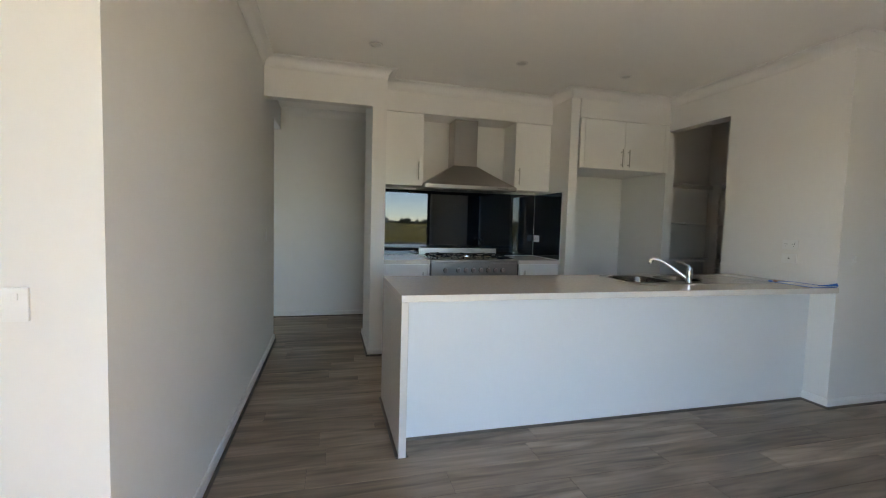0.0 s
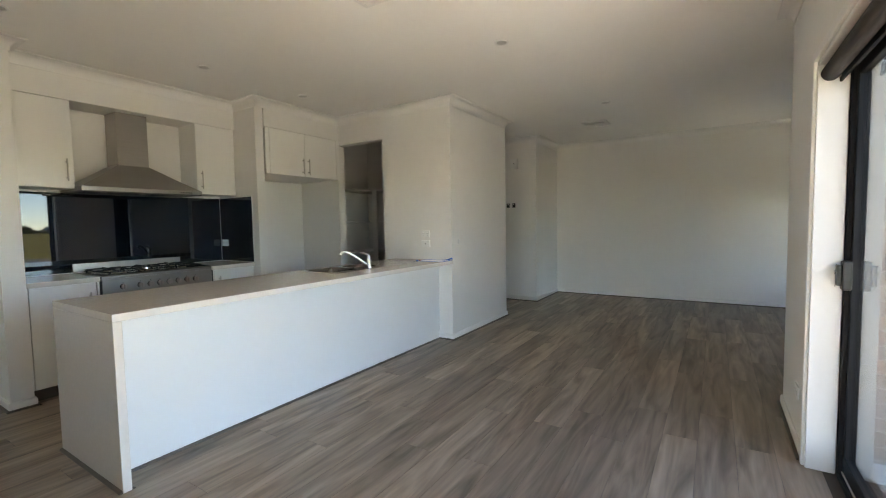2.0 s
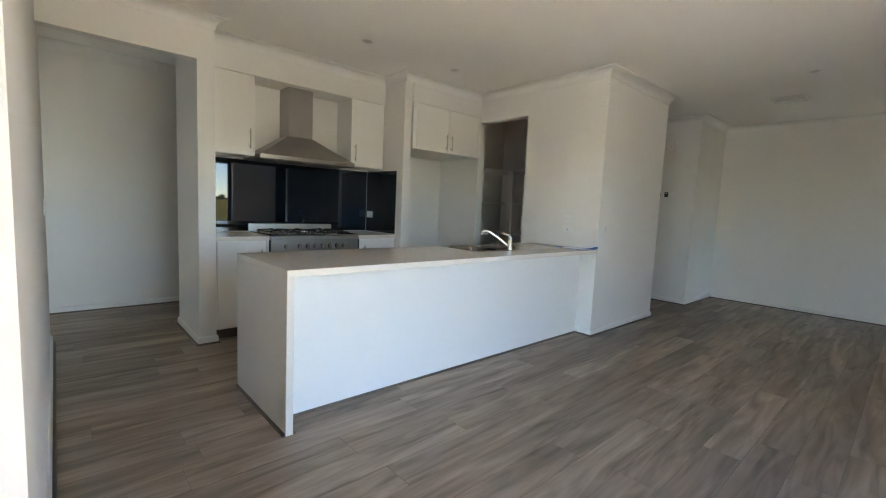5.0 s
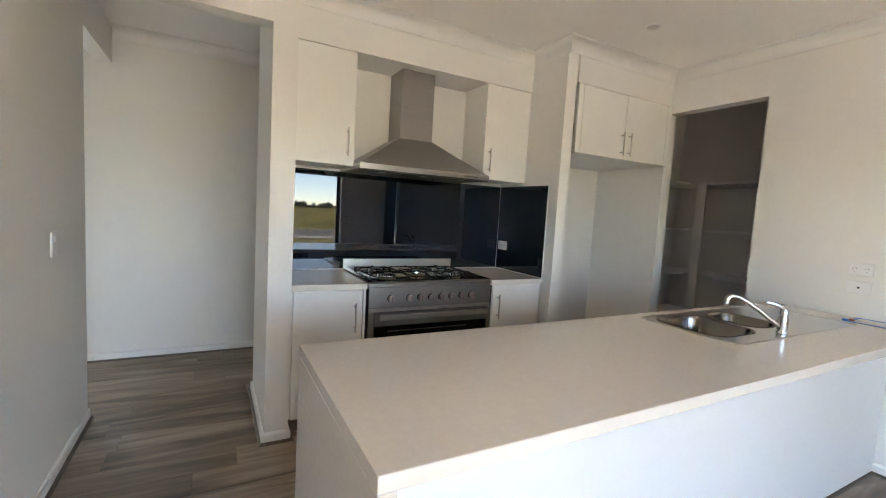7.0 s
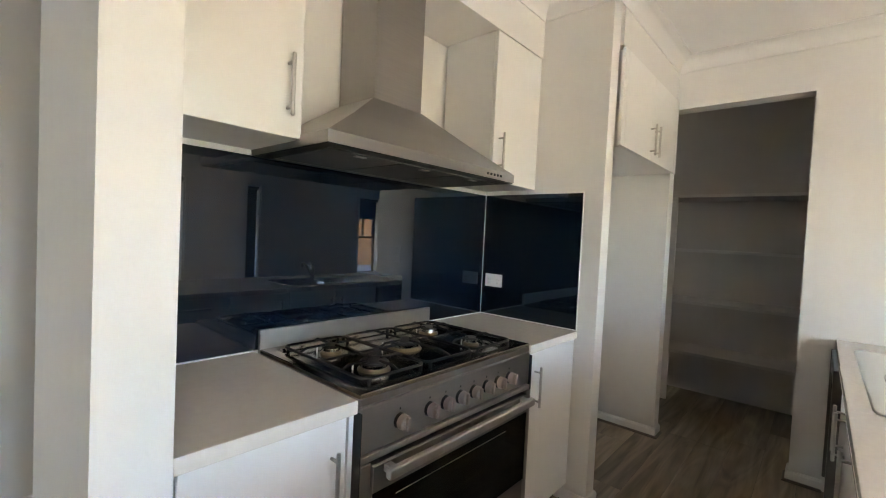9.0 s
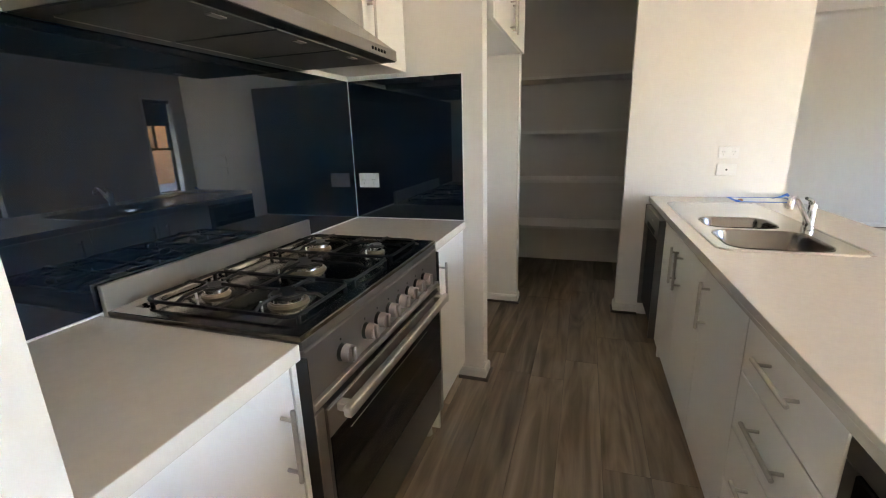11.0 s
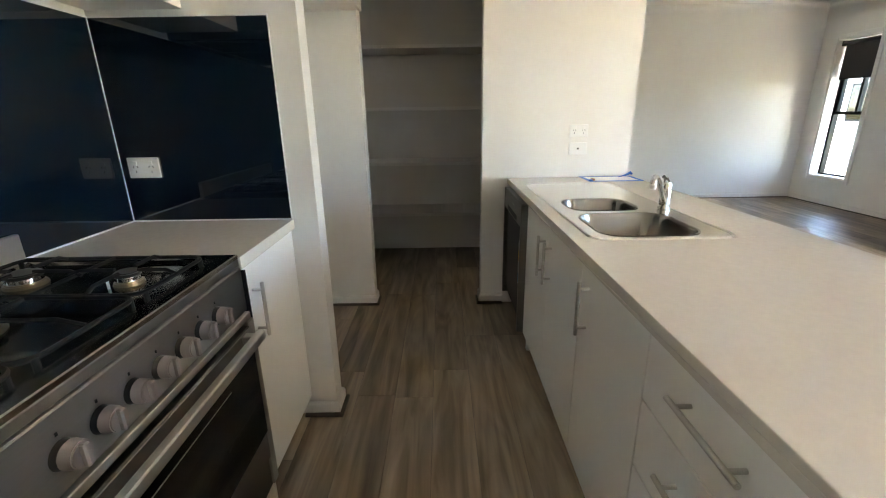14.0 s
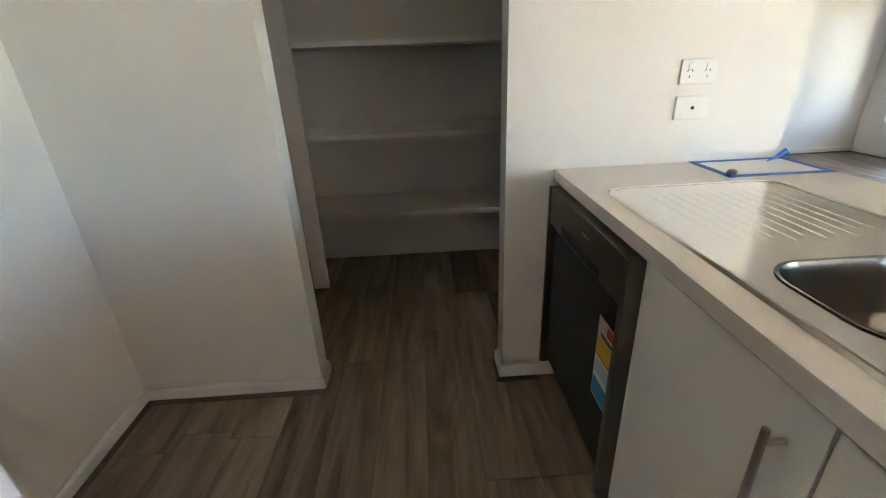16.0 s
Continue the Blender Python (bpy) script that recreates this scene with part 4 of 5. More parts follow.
sp = thing("splashback", (1.5, Y_BACK - 0.006, TOP), "glossy dark navy glass splashback panels with white sealant lines", "splashback")
wbox("glass_panel", (X_PILR + 0.002, 2.498, Y_BACK - 0.0065, Y_BACK - 0.0005, TOP + 0.004, 1.617), M_SPLASH, sp, bevel=0.0008)
wbox("glass_panel", (2.4985, 2.5045, FC - 0.004, Y_BACK - 0.008, TOP + 0.004, 1.617), M_SPLASH, sp, bevel=0.0008)
for d in ((X_PILR + 0.002, 2.497, Y_BACK - 0.012, Y_BACK - 0.0066, TOP + 0.0005, TOP + 0.005), (2.4958, 2.4983, Y_BACK - 0.009, Y_BACK - 0.0066, TOP + 0.005, 1.616),
          (2.494, 2.4983, FC, Y_BACK - 0.012, TOP + 0.0005, TOP + 0.005), (2.4965, 2.506, FC - 0.007, FC - 0.0042, TOP + 0.002, 1.622), (2.4965, 2.504, FC - 0.004, Y_BACK - 0.008, 1.6172, 1.622),
          (X_PILR + 0.002, 2.497, Y_BACK - 0.011, Y_BACK - 0.0004, 1.6172, 1.6225)):
    wbox("sealant_line", d, M_PLASTIC, sp, "white silicone line", bevel=0)


def cooker():
    x0, x1, y0, y1 = 1.116, 2.024, 4.415, Y_BACK - 0.03
    root = thing("cooker", ((x0 + x1) / 2, (y0 + y1) / 2, 0), "stainless steel freestanding cooker with five gas burners and wide oven", "cooker")
    wbox("body", (x0, x1, y0 + 0.02, y1, 0.12, 0.878), M_STEEL_DARK, root)
    zt = 0.916
    # hob tray with a raised edge
    bm = bmesh.new()
    bm_box(bm, x0, x1, y0, y1, 0.88, zt - 0.012, 0.003)
    wpart("hob_top", bm, M_STEEL, root, "stainless hob tray")
    bm = bmesh.new()
    edge = [[(x, y, z) for x, y in ((x0 + o, y0 + o), (x1 - o, y0 + o), (x1 - o, y1 - o), (x0 + o, y1 - o))] for o, z in ((0.001, zt - 0.0125), (0.0, zt - 0.002), (0.003, zt), (0.043, zt), (0.047, zt - 0.0115))]
    ring_faces(bm, edge, False)
    wpart("hob_edge", bm, M_HOB, root, "raised brushed steel edge")
    wbox("hob_well", (x0 + 0.047, x1 - 0.047, y0 + 0.052, y1 - 0.047, zt - 0.0118, zt - 0.009), M_HOB, root, bevel=0)
    wbox("upstand", (x0, x1, y1 + 0.002, y1 + 0.018, 0.88, 0.985), M_NICKEL, root, "brushed steel upstand", 0.002)
    cx, cy = (x0 + x1) / 2, (y0 + y1) / 2
    burners = ((cx, cy + 0.01, 0.062), (x0 + 0.19, y0 + 0.175, 0.05), (x0 + 0.19, y1 - 0.17, 0.036), (x1 - 0.19, y0 + 0.175, 0.03), (x1 - 0.19, y1 - 0.17, 0.04))
    for bx, by, r in burners:
        b = wpart("burner", bm_cyl(bmesh.new(), (bx, by, zt - 0.0095), (bx, by, zt + 0.002), r * 1.15, 28, r, bevel=0.003), M_BRASS, root, "alloy burner with a black cap", True)
        part("flame_ring", bm_cyl(bmesh.new(), (bx, by, zt + 0.002), (bx, by, zt + 0.014), r * 0.92, 28, r * 0.90, bevel=0.002), M_CHROME, b, smooth=True)
        part("cap", bm_cyl(bmesh.new(), (bx, by, zt + 0.014), (bx, by, zt + 0.024), r * 1.04, 28, r * 0.9, bevel=0.003), M_BLACK, b, smooth=True)
        for a in (0.6, 2.5):
            part("igniter", bm_cyl(bmesh.new(), (bx + r * 1.4 * math.cos(a), by + r * 1.4 * math.sin(a), zt - 0.0095), (bx + r * 1.4 * math.cos(a), by + r * 1.4 * math.sin(a), zt + 0.012), 0.003, 8), M_PLASTIC, b)
    # three cast-iron trivets
    zg = zt + 0.026
    w = (x1 - x0 - 0.11) / 3
    for i in range(3):
        a, b = x0 + 0.055 + i * w + 0.004, x0 + 0.055 + (i + 1) * w - 0.004
        c, d = y0 + 0.058, y1 - 0.055
        m = (a + b) / 2
        bm = bmesh.new()
        loop = [(x, y, zg - 0.012) for x, y in rounded(a, b, c, d, 0.035, 4)]
        bm_tube(bm, loop + [loop[0]], 0.0050, 6)
        centres = [(cx, cy + 0.01)] if i == 1 else [(bx, by) for bx, by, r in burners if abs(bx - m) < 0.14 and abs(bx - cx) > 0.1]
        for bx, by in centres:
            for ang in range(4):
                t = radians(90 * ang)
                dx, dy = math.cos(t), math.sin(t)
                reach = (b - a) / 2 if ang % 2 == 0 else (min(d - by, 0.14) if ang == 1 else min(by - c, 0.14))
                if i == 1 and ang % 2:
                    reach = (d - c) / 2
                bm_tube(bm, [(bx + dx * 0.028, by + dy * 0.028, zg), (bx + dx * reach * 0.8, by + dy * reach * 0.8, zg), (bx + dx * reach, by + dy * reach, zg - 0.012)], 0.0048, 6)
        bm_tube(bm, [(a, (c + d) / 2, zg - 0.012), (b, (c + d) / 2, zg - 0.012)], 0.0048, 6)
        for fx in (a + 0.02, b - 0.02):
            for fy in (c + 0.004, d - 0.004):
                bm_cyl(bm, (fx, fy, zt - 0.009), (fx, fy, zg - 0.012), 0.006, 8)
        wpart("trivet", bm, M_IRON, root, "black cast-iron pan support", True)
    # front: control panel, knobs, oven door, drawer
    panel = wbox("control_panel", (x0 + 0.002, x1 - 0.002, y0 - 0.004, y0 + 0.018, 0.745, 0.878), M_STEEL, root, bevel=0.003)
    kx = [x0 + 0.148] + [x0 + 0.278 + i * 0.0777 for i in range(7)]
    for k in kx:
        kn = bm_cyl(bmesh.new(), (k, y0 - 0.014, 0.805), (k, y0 - 0.036, 0.805), 0.0235, 24, 0.0215, bevel=0.002)
        bm_box(kn, k - 0.006, k + 0.006, y0 - 0.047, y0 - 0.035, 0.784, 0.826, 0.003)
        kn = part("knob", kn, M_KNOB, panel, "satin metal control knob on a black ring", True)
        part("knob_ring", bm_cyl(bmesh.new(), (k, y0 - 0.0045, 0.805), (k, y0 - 0.0138, 0.805), 0.0245, 24, 0.0225), M_BLACK, panel, "black knob ring", True)
        part("dial_mark", bm_box(bmesh.new(), k - 0.002, k + 0.002, y0 - 0.0052, y0 - 0.0042, 0.838, 0.844), M_SLOT, panel)
    wbox("vent_strip", (x0 + 0.004, x1 - 0.004, y0 - 0.012, y0 + 0.018, 0.722, 0.742), M_NICKEL, root)
    wbox("side_trim", (x0 - 0.001, x0 + 0.035, y0 - 0.016, y0 + 0.018, 0.13, 0.72), M_STEEL, root)
    wbox("side_trim", (x1 - 0.035, x1 + 0.001, y0 - 0.016, y0 + 0.018, 0.13, 0.72), M_STEEL, root)
    for a in (x0 - 0.0045, x1 + 0.0015):
        wbox("side_panel", (a, a + 0.003, y0 - 0.013, y0 + 0.5, 0.125, 0.868), M_BLACK, root, "black enamel side panel", bevel=0)
    dx0, dx1 = x0 + 0.037, x1 - 0.037
    door = wbox("oven_door", (dx0, dx1, y0 - 0.02, y0 + 0.018, 0.245, 0.712), M_STEEL_DARK, root, "oven door with a large dark window", 0.003)
    part("door_glass", bm_box(bmesh.new(), dx0 + 0.002, dx1 - 0.002, y0 - 0.0235, y0 - 0.0203, 0.345, 0.632, 0.001), M_DARKGLASS, door)
    part("door_rail", bm_box(bmesh.new(), dx0, dx1, y0 - 0.024, y0 - 0.0203, 0.634, 0.71, 0.0015), M_STEEL, door)
    hb = bmesh.new()
    bm_box(hb, dx0 + 0.02, dx1 - 0.02, y0 - 0.074, y0 - 0.050, 0.681, 0.712, 0.009, 3)
    for hx in (dx0 + 0.05, dx1 - 0.05):
        bm_box(hb, hx - 0.014, hx + 0.014, y0 - 0.058, y0 - 0.0235, 0.685, 0.708, 0.003)
    part("handle", hb, M_NICKEL, door, "broad brushed steel handle", True)
    part("print_line", bm_box(bmesh.new(), dx0 + 0.09, dx1 - 0.16, y0 - 0.0242, y0 - 0.0236, 0.598, 0.601), M_NICKEL, door)
    wbox("storage_drawer", (x0 + 0.004, x1 - 0.004, y0 - 0.008, y0 + 0.018, 0.125, 0.238), M_STEEL_DARK, root, "dark steel lower drawer front", 0.003)
    for fx in (x0 + 0.04, x1 - 0.04):
        for fy in (y0 + 0.05, y1 - 0.05):
            wpart("foot", bm_cyl(bmesh.new(), (fx, fy, 0), (fx, fy, 0.122), 0.019, 14, 0.016), M_NICKEL, root, "metal foot")


cooker()


def rangehood():
    cx, w, y0, y1 = 1.556, 0.486, 4.552, Y_BACK - 0.008
    root = thing("rangehood", (cx, y1, 1.64), "stainless steel pyramid rangehood with a square flue", "rangehood")
    zb = 1.616
    bm = bmesh.new()
    fl = (cx - 0.132, cx + 0.132, 4.80, y1)
    lo = [(cx - w, y0), (cx + w, y0), (cx + w, y1), (cx - w, y1)]
    hi = [(fl[0], fl[2]), (fl[1], fl[2]), (fl[1], fl[3]), (fl[0], fl[3])]
    lo_in = [(x * 0.97 + cx * 0.03, y + (0.012 if y < 4.8 else 0)) for x, y in lo]
    ring_faces(bm, [[(x, y, zb) for x, y in lo_in], [(x, y, zb) for x, y in lo], [(x, y, zb + 0.035) for x, y in lo],
                    [(x * 0.5 + a * 0.5, y * 0.5 + b * 0.5, zb + 0.143) for (x, y), (a, b) in zip(lo, hi)], [(x, y, zb + 0.26) for x, y in hi]])
    wpart("canopy", bm, M_STEEL, root)
    wbox("flue", (fl[0] + 0.004, fl[1] - 0.004, fl[2] + 0.004, fl[3], zb + 0.255, 2.358), M_STEEL, root)
    wbox("underside", (cx - w + 0.003, cx + w - 0.003, y0 + 0.003, y1 - 0.01, zb - 0.004, zb + 0.012), M_BLACK, root, "black underside tray", 0.002)
    for i in range(3):
        a = cx - w + 0.045 + i * 0.3
        f = wbox("filter", (a, a + 0.29, y0 + 0.055, y1 - 0.085, zb - 0.008, zb - 0.004), M_FILTER, root, "grey aluminium mesh grease filter", 0.001)
        part("filter_latch", bm_box(bmesh.new(), a + 0.11, a + 0.155, y0 + 0.075, y0 + 0.095, zb - 0.011, zb - 0.008, 0.001), M_NICKEL, f)
        # pale strip put in for the light reflected along the filter's back
        part("filter_glint", bm_box(bmesh.new(), a + 0.004, a + 0.286, y1 - 0.084, y1 - 0.079, zb - 0.0085, zb - 0.004), M_NICKEL, f)
    for i in range(5):
        wbox("button", (cx + 0.28 + i * 0.024, cx + 0.292 + i * 0.024, y0 - 0.003, y0 + 0.001, zb + 0.012, zb + 0.022), M_BLACK, root, bevel=0.001)


rangehood()
FU = 4.702
cabinet("white single-door wall cabinet with a bar handle", (X_PILR + 0.002, 1.072, FU + 0.019, Y_BACK - 0.012, 1.636, 2.358), [("door", X_PILR + 0.012, 1.074, 1.634, 2.357, (1.025, 1.785, True))], -1, FU, "wall cabinet")
cabinet("white single-door wall cabinet with a bar handle", (2.082, 2.503, FU + 0.019, Y_BACK - 0.012, 1.64, 2.358), [("door", 2.08, 2.497, 1.638, 2.357, (2.125, 1.785, True))], -1, FU, "wall cabinet")
FF = 4.288
cabinet("white two-door overhead cabinet above the fridge recess", (2.64, 3.642, FF + 0.019, Y_BACK - 0.01, 1.868, 2.365),
        [("door", 2.652, 3.126, 1.866, 2.364, (3.085, 1.985, True)), ("door", 3.126, 3.62, 1.866, 2.364, (3.167, 1.985, True)), ("filler", 3.62, X_NIB - 0.002, 1.866, 2.364, None), ("filler", 2.602, 2.652, 1.866, 2.364, None)], -1, FF, "wall cabinet")

# pantry shelving
sh = thing("pantry_shelving", (4.8, 4.0, 0), "white melamine pantry shelves on a narrow upright", "shelving")
for z in (0.45, 0.895, 1.348, 1.82):
    wbox("shelf", (4.60, X_NIB2 - 0.102, Y_N + 0.112, Y_BACK - 0.002, z - 0.024, z), M_TRIM, sh, bevel=0.001)
    wbox("edge_strip", (4.5975, 4.5995, Y_N + 0.112, 4.46, z - 0.0245, z + 0.0005), M_EDGE_LIT, sh, "white edging strip, brightened for the light it catches", bevel=0)
    wbox("shelf", (X_NIB + 0.6, 4.598, 4.62, Y_BACK - 0.002, z - 0.018, z), M_CAB, sh, bevel=0.001)
wbox("upright", (4.575, 4.597, 4.465, 4.555, 0, 1.80), M_CAB, sh, bevel=0.001)


# ---- electrical fittings ----
def wall_plate(name, at, normal, w, h, label, category, gangs=0, black=False, hole=False, d=0.009):
    """A plate on a wall; normal is '-x', '+x', '-y' or '+y'."""
    root = new(name)
    tagged(root, label, category)
    m = M_PLASTIC
    p = part("plate", bm_box(bmesh.new(), -w / 2, w / 2, -d, 0, -h / 2, h / 2, 0.003, 2), M_BLACK if black else m, root)
    for i in range(gangs):
        gx = (i - (gangs - 1) / 2) * w / max(gangs, 1)
        part("rocker", bm_box(bmesh.new(), gx - 0.007, gx + 0.007, -d - 0.003, -d + 0.001, h * 0.12, h * 0.33, 0.001), m, p)
        for sx, sz, tilt in ((-0.007, 0.004, 0.5), (0.007, 0.004, -0.5), (0, -0.014, 0)):
            if name == "power_outlet":
                bm = bm_box(bmesh.new(), -0.0012, 0.0012, -d - 0.0006, -d + 0.001, -0.004, 0.004)
                bm.transform(pose(gx + sx, 0, sz, 0, math.degrees(tilt), 0))
                part("pin_slot", bm, M_SLOT, p)
    if hole:
        part("cable_hole", bm_cyl(bmesh.new(), (0, -d + 0.001, 0), (0, -d - 0.001, 0), 0.006, 12), M_SLOT, p)
    rz = {"-y": 0, "+x": 90, "+y": 180, "-x": -90}[normal]
    root.matrix_world = pose(*at, 0, 0, rz)
    return root


wall_plate("power_outlet", (X_NIB, 2.96, 1.175), "-x", 0.115, 0.075, "white double power outlet on the wall above the sink", "power outlet", 2)
wall_plate("cable_plate", (X_NIB, 2.96, 1.065), "-x", 0.115, 0.075, "white blank plate with a small hole above the sink", "wall plate", hole=True)
wall_plate("power_outlet", (2.4985, 4.945, 1.112), "-x", 0.115, 0.075, "white double power outlet on the navy splashback", "power outlet", 2)
wall_plate("light_switch", (3.83, Y_N, 1.09), "-y", 0.03, 0.055, "small white switch plate on the wall", "light switch", 1)
wall_plate("light_switch", (-0.578, Y_WC, 1.045), "-y", 0.055, 0.085, "white light switch plate on the living room wall", "light switch", 1)
wall_plate("light_switch", (X_W, 4.50, 1.115), "+x", 0.072, 0.115, "white light switch plate beside the hall", "light switch", 1)
wall_plate("alarm_box", (X_PASS, 2.98, 2.24), "-x", 0.12, 0.16, "white square plastic box high on the passage wall", "alarm box", hole=True, d=0.045)
for yy in (3.10, 3.0, 2.93):
    wall_plate("control_switch", (X_PASS, yy, 1.565), "-x", 0.05, 0.07, "small black and white control on the passage wall", "switch", 1, yy > 2.95)
wall_plate("power_outlet", (5.43, Y_S2, 0.24), "+y", 0.115, 0.072, "white double power outlet low on the window wall", "power outlet", 2)
wall_plate("power_outlet", (2.79, Y_S, 0.30), "+y", 0.115, 0.072, "white double power outlet low on the wall", "power outlet", 2)


def downlight(x, y):
    root = thing("downlight", (x, y, CEIL), "small round white recessed downlight, switched off", "downlight", "ceiling downlights")
    bm = bmesh.new()
    n = 28
    ring_faces(bm, [[(r * math.cos(2 * math.pi * k / n), r * math.sin(2 * math.pi * k / n), z) for k in range(n)] for r, z in ((0.054, -0.0002), (0.053, -0.004), (0.043, -0.006), (0.038, -0.003), (0.036, -0.0005))], False)
    part("trim_ring", bm, M_TRIM, root, smooth=True)
    part("diffuser", bm_cyl(bmesh.new(), (0, 0, -0.0008), (0, 0, -0.0022), 0.037, 28), flat("frosted_lens", (0.55, 0.54, 0.52), 0.3), root, "frosted lens, unlit")
    return root


dl = downlight(0.50, 3.87)
for x, y in ((1.735, 3.86), (2.765, 3.85), (2.73, 1.57), (4.93, 1.28)):
    copy_thing(dl, pose(x, y, CEIL))


def ceiling_vent(x, y):
    root = thing("ceiling_vent", (x, y, CEIL), "square white ceiling air vent with angled louvres", "ceiling vent", "ceiling vents")
    w = 0.165
    bm = bmesh.new()
    ring_faces(bm, [[(sx * (w + o), sy * (w + o), z) for sx, sy in ((-1, -1), (1, -1), (1, 1), (-1, 1))] for o, z in ((0, -0.0003), (0, -0.007), (-0.035, -0.016), (-0.038, -0.004))], False)
    part("frame", bm, M_TRIM, root)
    part("backing", bm_box(bmesh.new(), -w + 0.03, w - 0.03, -w + 0.03, w - 0.03, -0.003, -0.0005), M_SLOT, root, "dark throat")
    part("divider", bm_box(bmesh.new(), -0.005, 0.005, -w + 0.037, w - 0.037, -0.018, -0.003), M_TRIM, root)
    for s in (-1, 1):
        for i in range(4):
            bm = bm_box(bmesh.new(), -0.012, 0.012, -w + 0.038, w - 0.038, -0.001, 0.001)
            bm.transform(pose(s * (0.022 + i * 0.031), 0, -0.012, 0, s * 58, 0))
            part("slat", bm, M_TRIM, root)
    return root


v1 = ceiling_vent(1.60, 1.88)
copy_thing(v1, pose(5.95, 1.62, CEIL))


# ---- outside ----
def ground():
    bm = bmesh.new()
    bm_box(bm, -900, 900, -900, 900, -0.55, -0.19)
    return tagged(part("ground", bm, M_GRASS), "dry yellow-green grass field reaching the horizon", "field", kind="structure")


ground()
# last slab, west of the house, is out of view; added to bounce sunlight indoors
structure("pavement", [(-3.3, 3.0, -5.2, Y_S - 0.25, -0.185, -0.12), (3.0, 8.4, -3.9, -1.85, -0.185, -0.12), (8.4, 18.0, -8.6, -1.85, -0.185, -0.12), (-16.0, -3.3, -5.2, 8.0, -0.185, -0.12)], M_CONCRETE, "pale grey concrete paving outside the sliding door, with an unseen west slab added for bounce light", "paving")
structure("footpath", [(-60, 60, -13.4, -11.8, -0.19, -0.15), (-60, 60, -18.0, -17.7, -0.19, -0.10)], M_CONCRETE, "long pale concrete footpath and kerb", "footpath")
structure("road", [(-60, 60, -17.7, -13.9, -0.19, -0.16)], mat("asphalt", (0.06, 0.06, 0.06), 0.9, vary=0.15, scale=3, bump=0.4, bump_scale=120), "grey asphalt road beyond the footpath", "road")
structure("slab", [(-3.15, X_E + 0.2, Y_S - 0.25, 8.0, -0.18, -0.012), (X_WING - 0.12, X_E + 0.2, Y_S2 - 0.25, Y_S - 0.25, -0.18, -0.012)], M_CONCRETE, "concrete house slab under the floor", "slab")
# south overhang is unseen, made deep to keep direct sun off the wing windows
structure("eave", [(2.62, X_E + 0.7, Y_S2 - 1.65, Y_S2 - 0.35, 2.39, CEIL + 0.12), (2.62, X_WING - 0.12, Y_S2 - 0.35, Y_S - 0.25, 2.39, CEIL + 0.12)], M_PIPE, "pale grey painted eaves lining, with a deep unseen south overhang added against the sun", "eaves")
# the roof's south edge follows the added overhang
structure("roof", [(-3.3, X_E + 0.8, Y_S - 0.27, 8.6, CEIL + 0.13, CEIL + 0.3), (2.62, X_E + 0.8, Y_S2 - 1.7, Y_S - 0.27, CEIL + 0.13, CEIL + 0.3)], M_TIN, "grey steel roof", "roof")

# sunlit neighbouring house and a far tree line
house = thing("house", (9, -16, -0.19), "neighbouring orange brick house under a pale roof", "house")
M_ORANGE = mat("orange_brick_far", (0.52, 0.23, 0.10), 0.9, vary=0.2, scale=6, bump=0.3, bump_scale=30)
M_YELLOW = mat("yellow_render", (0.66, 0.54, 0.30), 0.9, vary=0.06)
wbox("wall", (8.6, 13.6, -14.6, -8.7, -0.19, 2.3), M_ORANGE, house, bevel=0)
wbox("rendered_wall", (13.6, 20.0, -14.6, -8.74, -0.19, 2.3), mat("pale_render", (0.74, 0.71, 0.66), 0.9, vary=0.05), house, bevel=0)
wbox("upper_storey", (8.6, 20.0, -14.6, -8.7, 2.3, 3.3), M_YELLOW, house, bevel=0)
bm = bmesh.new()
ring_faces(bm, [[(8.2, -15.0, 3.3), (20.4, -15.0, 3.3), (20.4, -8.3, 3.3), (8.2, -8.3, 3.3)], [(11.4, -11.8, 4.8), (17, -11.8, 4.8), (17, -11.6, 4.8), (11.4, -11.6, 4.8)]])
wpart("roof", bm, M_TIN, house)
for wx in (10.6, 13.4, 16.8):
    w_ = wbox("window", (wx, wx + 1.3, -8.71, -8.67, 0.9, 2.0), M_ALU, house)
    part("pane", bm_box(bmesh.new(), wx + 0.06, wx + 1.24, -8.669, -8.66, 0.96, 1.94), M_DARKGLASS, w_)
bm = bmesh.new()
rnd = random.Random(5)
for i in range(420):
    x = -420 + i * 2.0 + rnd.uniform(-1, 1)
    h = rnd.uniform(0.6, 2.6) * (1.6 if rnd.random() < 0.15 else 1)
    bmesh.ops.create_icosphere(bm, subdivisions=1, radius=1.0, matrix=Matrix.Translation((x, -240 + rnd.uniform(-12, 12), h * 0.45)) @ Matrix.Diagonal((rnd.uniform(1.2, 3), 1.4, h, 1)))
tagged(part("tree_line", bm, M_TREE), "low dark line of distant trees on the horizon", "trees", kind="stuff")
post = thing("alfresco_post", (1.72, -4.9, -0.12), "slim dark steel post on the paving", "post")
wbox("shaft", (1.68, 1.76, -4.94, -4.86, -0.112, 2.6), M_ALU, post, bevel=0.004)
wbox("base_plate", (1.64, 1.80, -4.98, -4.82, -0.12, -0.112), M_ALU, post, bevel=0.002)


# downpipe on the brick wing, with wall straps and an angled shoe
dp = thing("downpipe", (3.06, -1.165, -0.12), "pale grey square steel downpipe on the brick wall", "downpipe")
wbox("pipe", (3.015, 3.09, -1.215, -1.115, -0.03, 2.389), M_PIPE, dp, bevel=0.012, seg=2)
bm = bm_box(bmesh.new(), -0.0375, 0.0375, -0.05, 0.05, -0.07, 0.07, 0.01, 2)
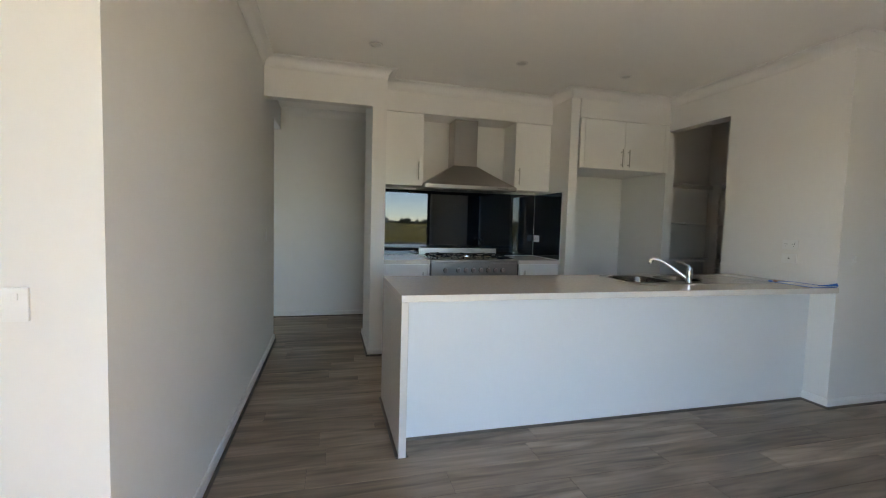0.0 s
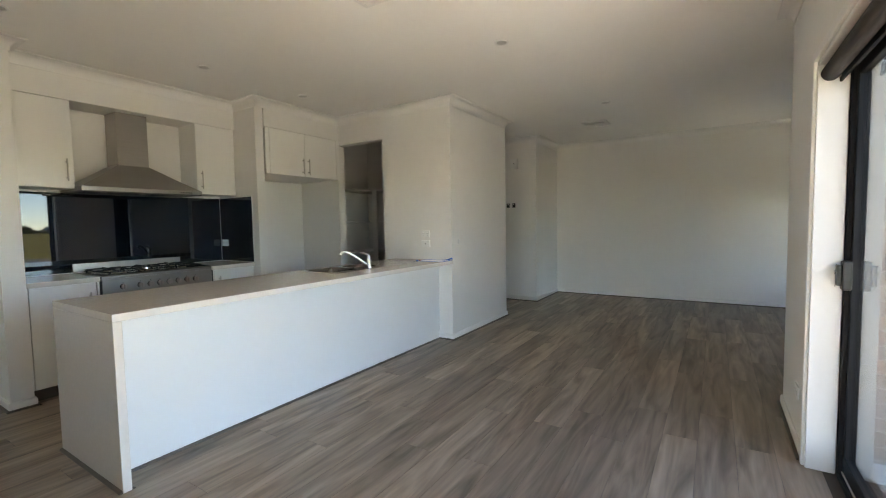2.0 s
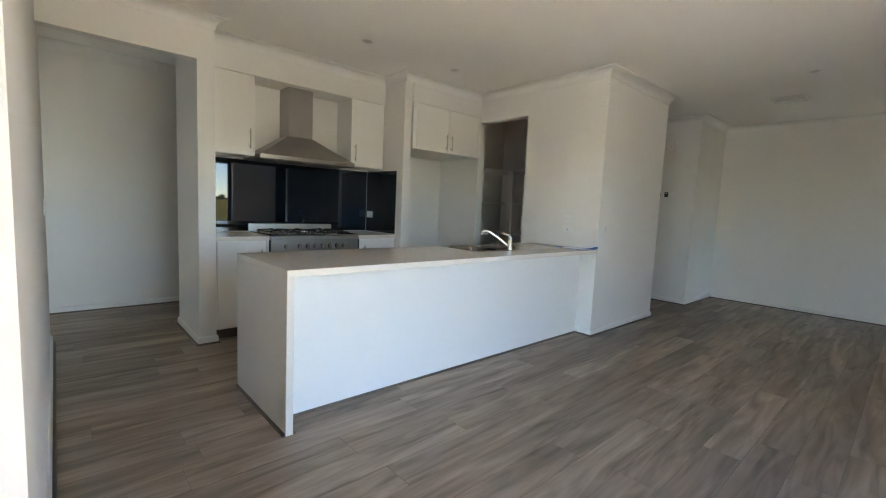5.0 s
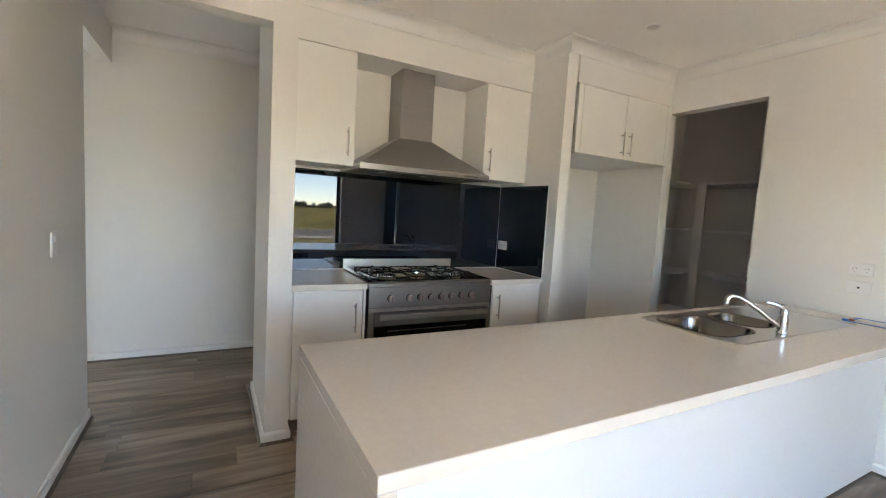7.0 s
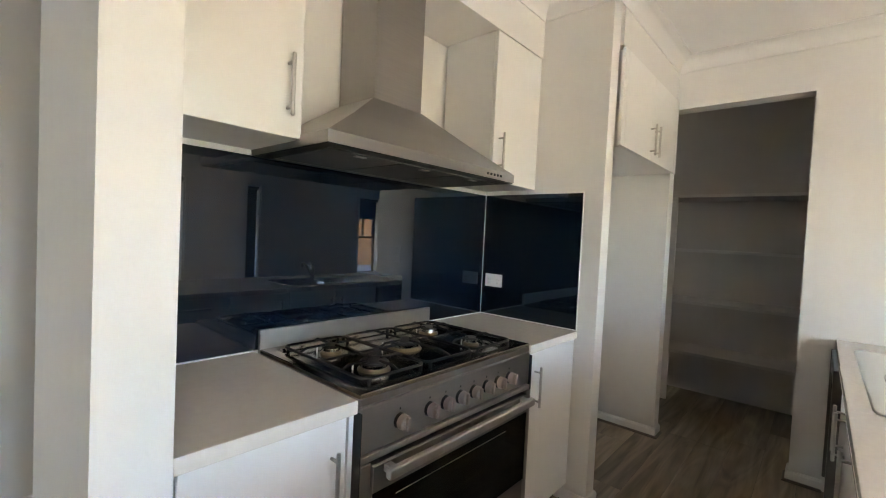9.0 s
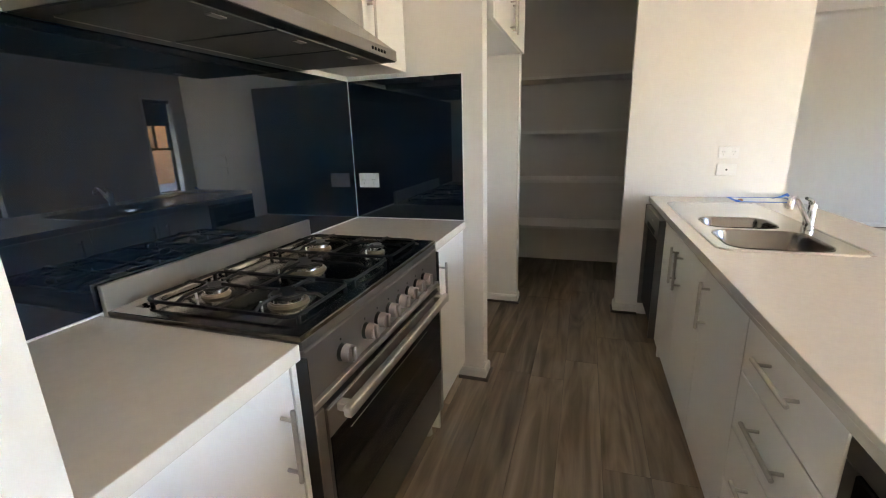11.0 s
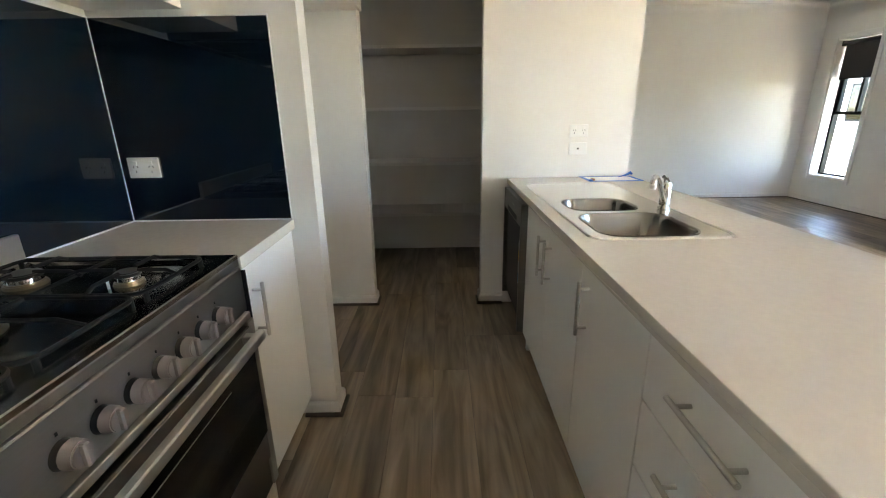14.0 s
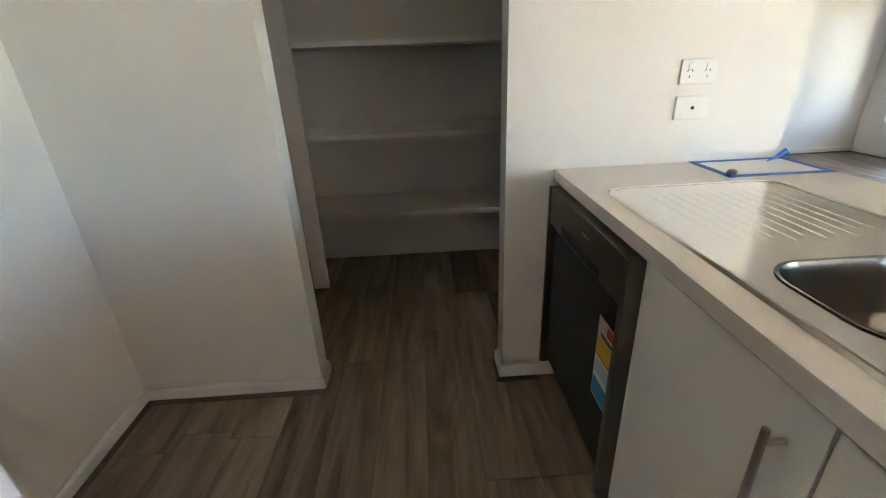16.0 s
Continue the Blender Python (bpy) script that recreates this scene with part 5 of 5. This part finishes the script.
bm.transform(pose(3.03, -1.165, -0.055, 0, 22, 0))
wpart("shoe", bm, M_PIPE, dp, "angled outlet")
for z in (0.35, 1.35, 2.2):
    wbox("strap", (3.010, 3.094, -1.23, -1.10, z, z + 0.03), M_PIPE, dp, bevel=0.002)


# ---- laid pieces: brickwork and floor ----
def brick_mesh(lx, ly, lz, name):
    return mesh_of(bm_box(bmesh.new(), -lx / 2, lx / 2, -ly / 2, ly / 2, -lz / 2, lz / 2, 0.004), M_BRICK, name)


XB = 3.10
wall_b = structure("wall_brick_wing", [(XB + 0.012, X_WING - 0.122, Y_S2 - 0.25 - 0.1, Y_S - 0.25, -0.18, 2.388)], M_MORTAR, "brown brick veneer wall with pale mortar outside the sliding door", "brick wall")
long_b, half_b, rnd = brick_mesh(0.11, 0.229, 0.075, "brick"), brick_mesh(0.11, 0.11, 0.075, "brick_half"), random.Random(3)
y_lo, y_hi = Y_S2 - 0.35, Y_S - 0.252
for row in range(29):
    z = -0.14 + row * 0.086 + 0.0375
    y = y_hi
    first = True
    while y > y_lo + 0.1:
        ln = 0.11 if (first and row % 2) else 0.229
        first = False
        if y - ln < y_lo - 0.02:
            ln = 0.11
            if y - ln < y_lo - 0.02:
                break
        b = new("brick", long_b if ln > 0.2 else half_b)
        b.parent = wall_b
        b.location = (XB + 0.055 + rnd.uniform(-0.0015, 0.0015), y - ln / 2, z)
        y -= ln + 0.0105
sill_b = structure("brick_sill", [(DOOR_X0, DOOR_X1, Y_S - 0.40, Y_S - 0.252, -0.16, -0.045)], M_MORTAR, "brick-on-edge sill under the sliding door", "sill")
edge_b = mesh_of(bm_box(bmesh.new(), -0.0375, 0.0375, -0.08, 0.08, -0.055, 0.055, 0.004), M_BRICK, "brick_edge")
for i in range(28):
    b = new("brick", edge_b)
    b.parent = sill_b
    b.matrix_basis = pose(DOOR_X0 + 0.045 + i * 0.086, Y_S - 0.333, -0.085, 8, 0, 0)

floor = structure("floor", [(-3.1, X_E + 0.1, Y_S - 0.24, 7.95, -0.012, -0.0035), (X_WING, X_E + 0.1, Y_S2 - 0.1, Y_S - 0.24, -0.012, -0.0035)], M_SUBFLOOR, "grey-brown oak-look vinyl plank floor", "floor")
PW, PL = 0.182, 1.22
cache = {}


def plank(x0, x1, y0, y1):
    key = (round(x1 - x0, 3), round(y1 - y0, 3))
    if key not in cache:
        lx, ly, c, z = key[0] / 2 - 0.0006, key[1] / 2 - 0.0006, 0.0012, 0.0012
        me = bpy.data.meshes.new("plank")
        vs = [(-lx, -ly, -z), (lx, -ly, -z), (lx, ly, -z), (-lx, ly, -z), (-lx + c, -ly + c, 0), (lx - c, -ly + c, 0), (lx - c, ly - c, 0), (-lx + c, ly - c, 0)]
        me.from_pydata(vs, [], [(4, 5, 6, 7), (0, 1, 5, 4), (1, 2, 6, 5), (2, 3, 7, 6), (3, 0, 4, 7)])
        me.materials.append(M_FLOOR)
        cache[key] = me
    p = new("plank", cache[key])
    p.parent = floor
    p.location = ((x0 + x1) / 2, (y0 + y1) / 2, 0)


rnd = random.Random(11)
y = Y_S2 - 0.09
while y < 7.9:
    lo, hi = (X_WING, X_E + 0.02) if y + PW < Y_S + 0.02 else (-3.05, X_E + 0.02) if y < Y_WC else (-2.15, X_E + 0.02) if y < Y_N else (-2.15, 6.35) if y < 5.1 else (-2.15, X_HALLE + 0.05) if y < Y_HALL else (-2.15, 0.6)
    x = lo - rnd.choice((0.1, 0.4, 0.7, 1.0)) - rnd.uniform(0, 0.15)
    while x < hi:
        a, b = max(x, lo), min(x + PL, hi)
        if b - a > 0.03:
            plank(a, b, y, y + PW)
        x += PL
    y += PW
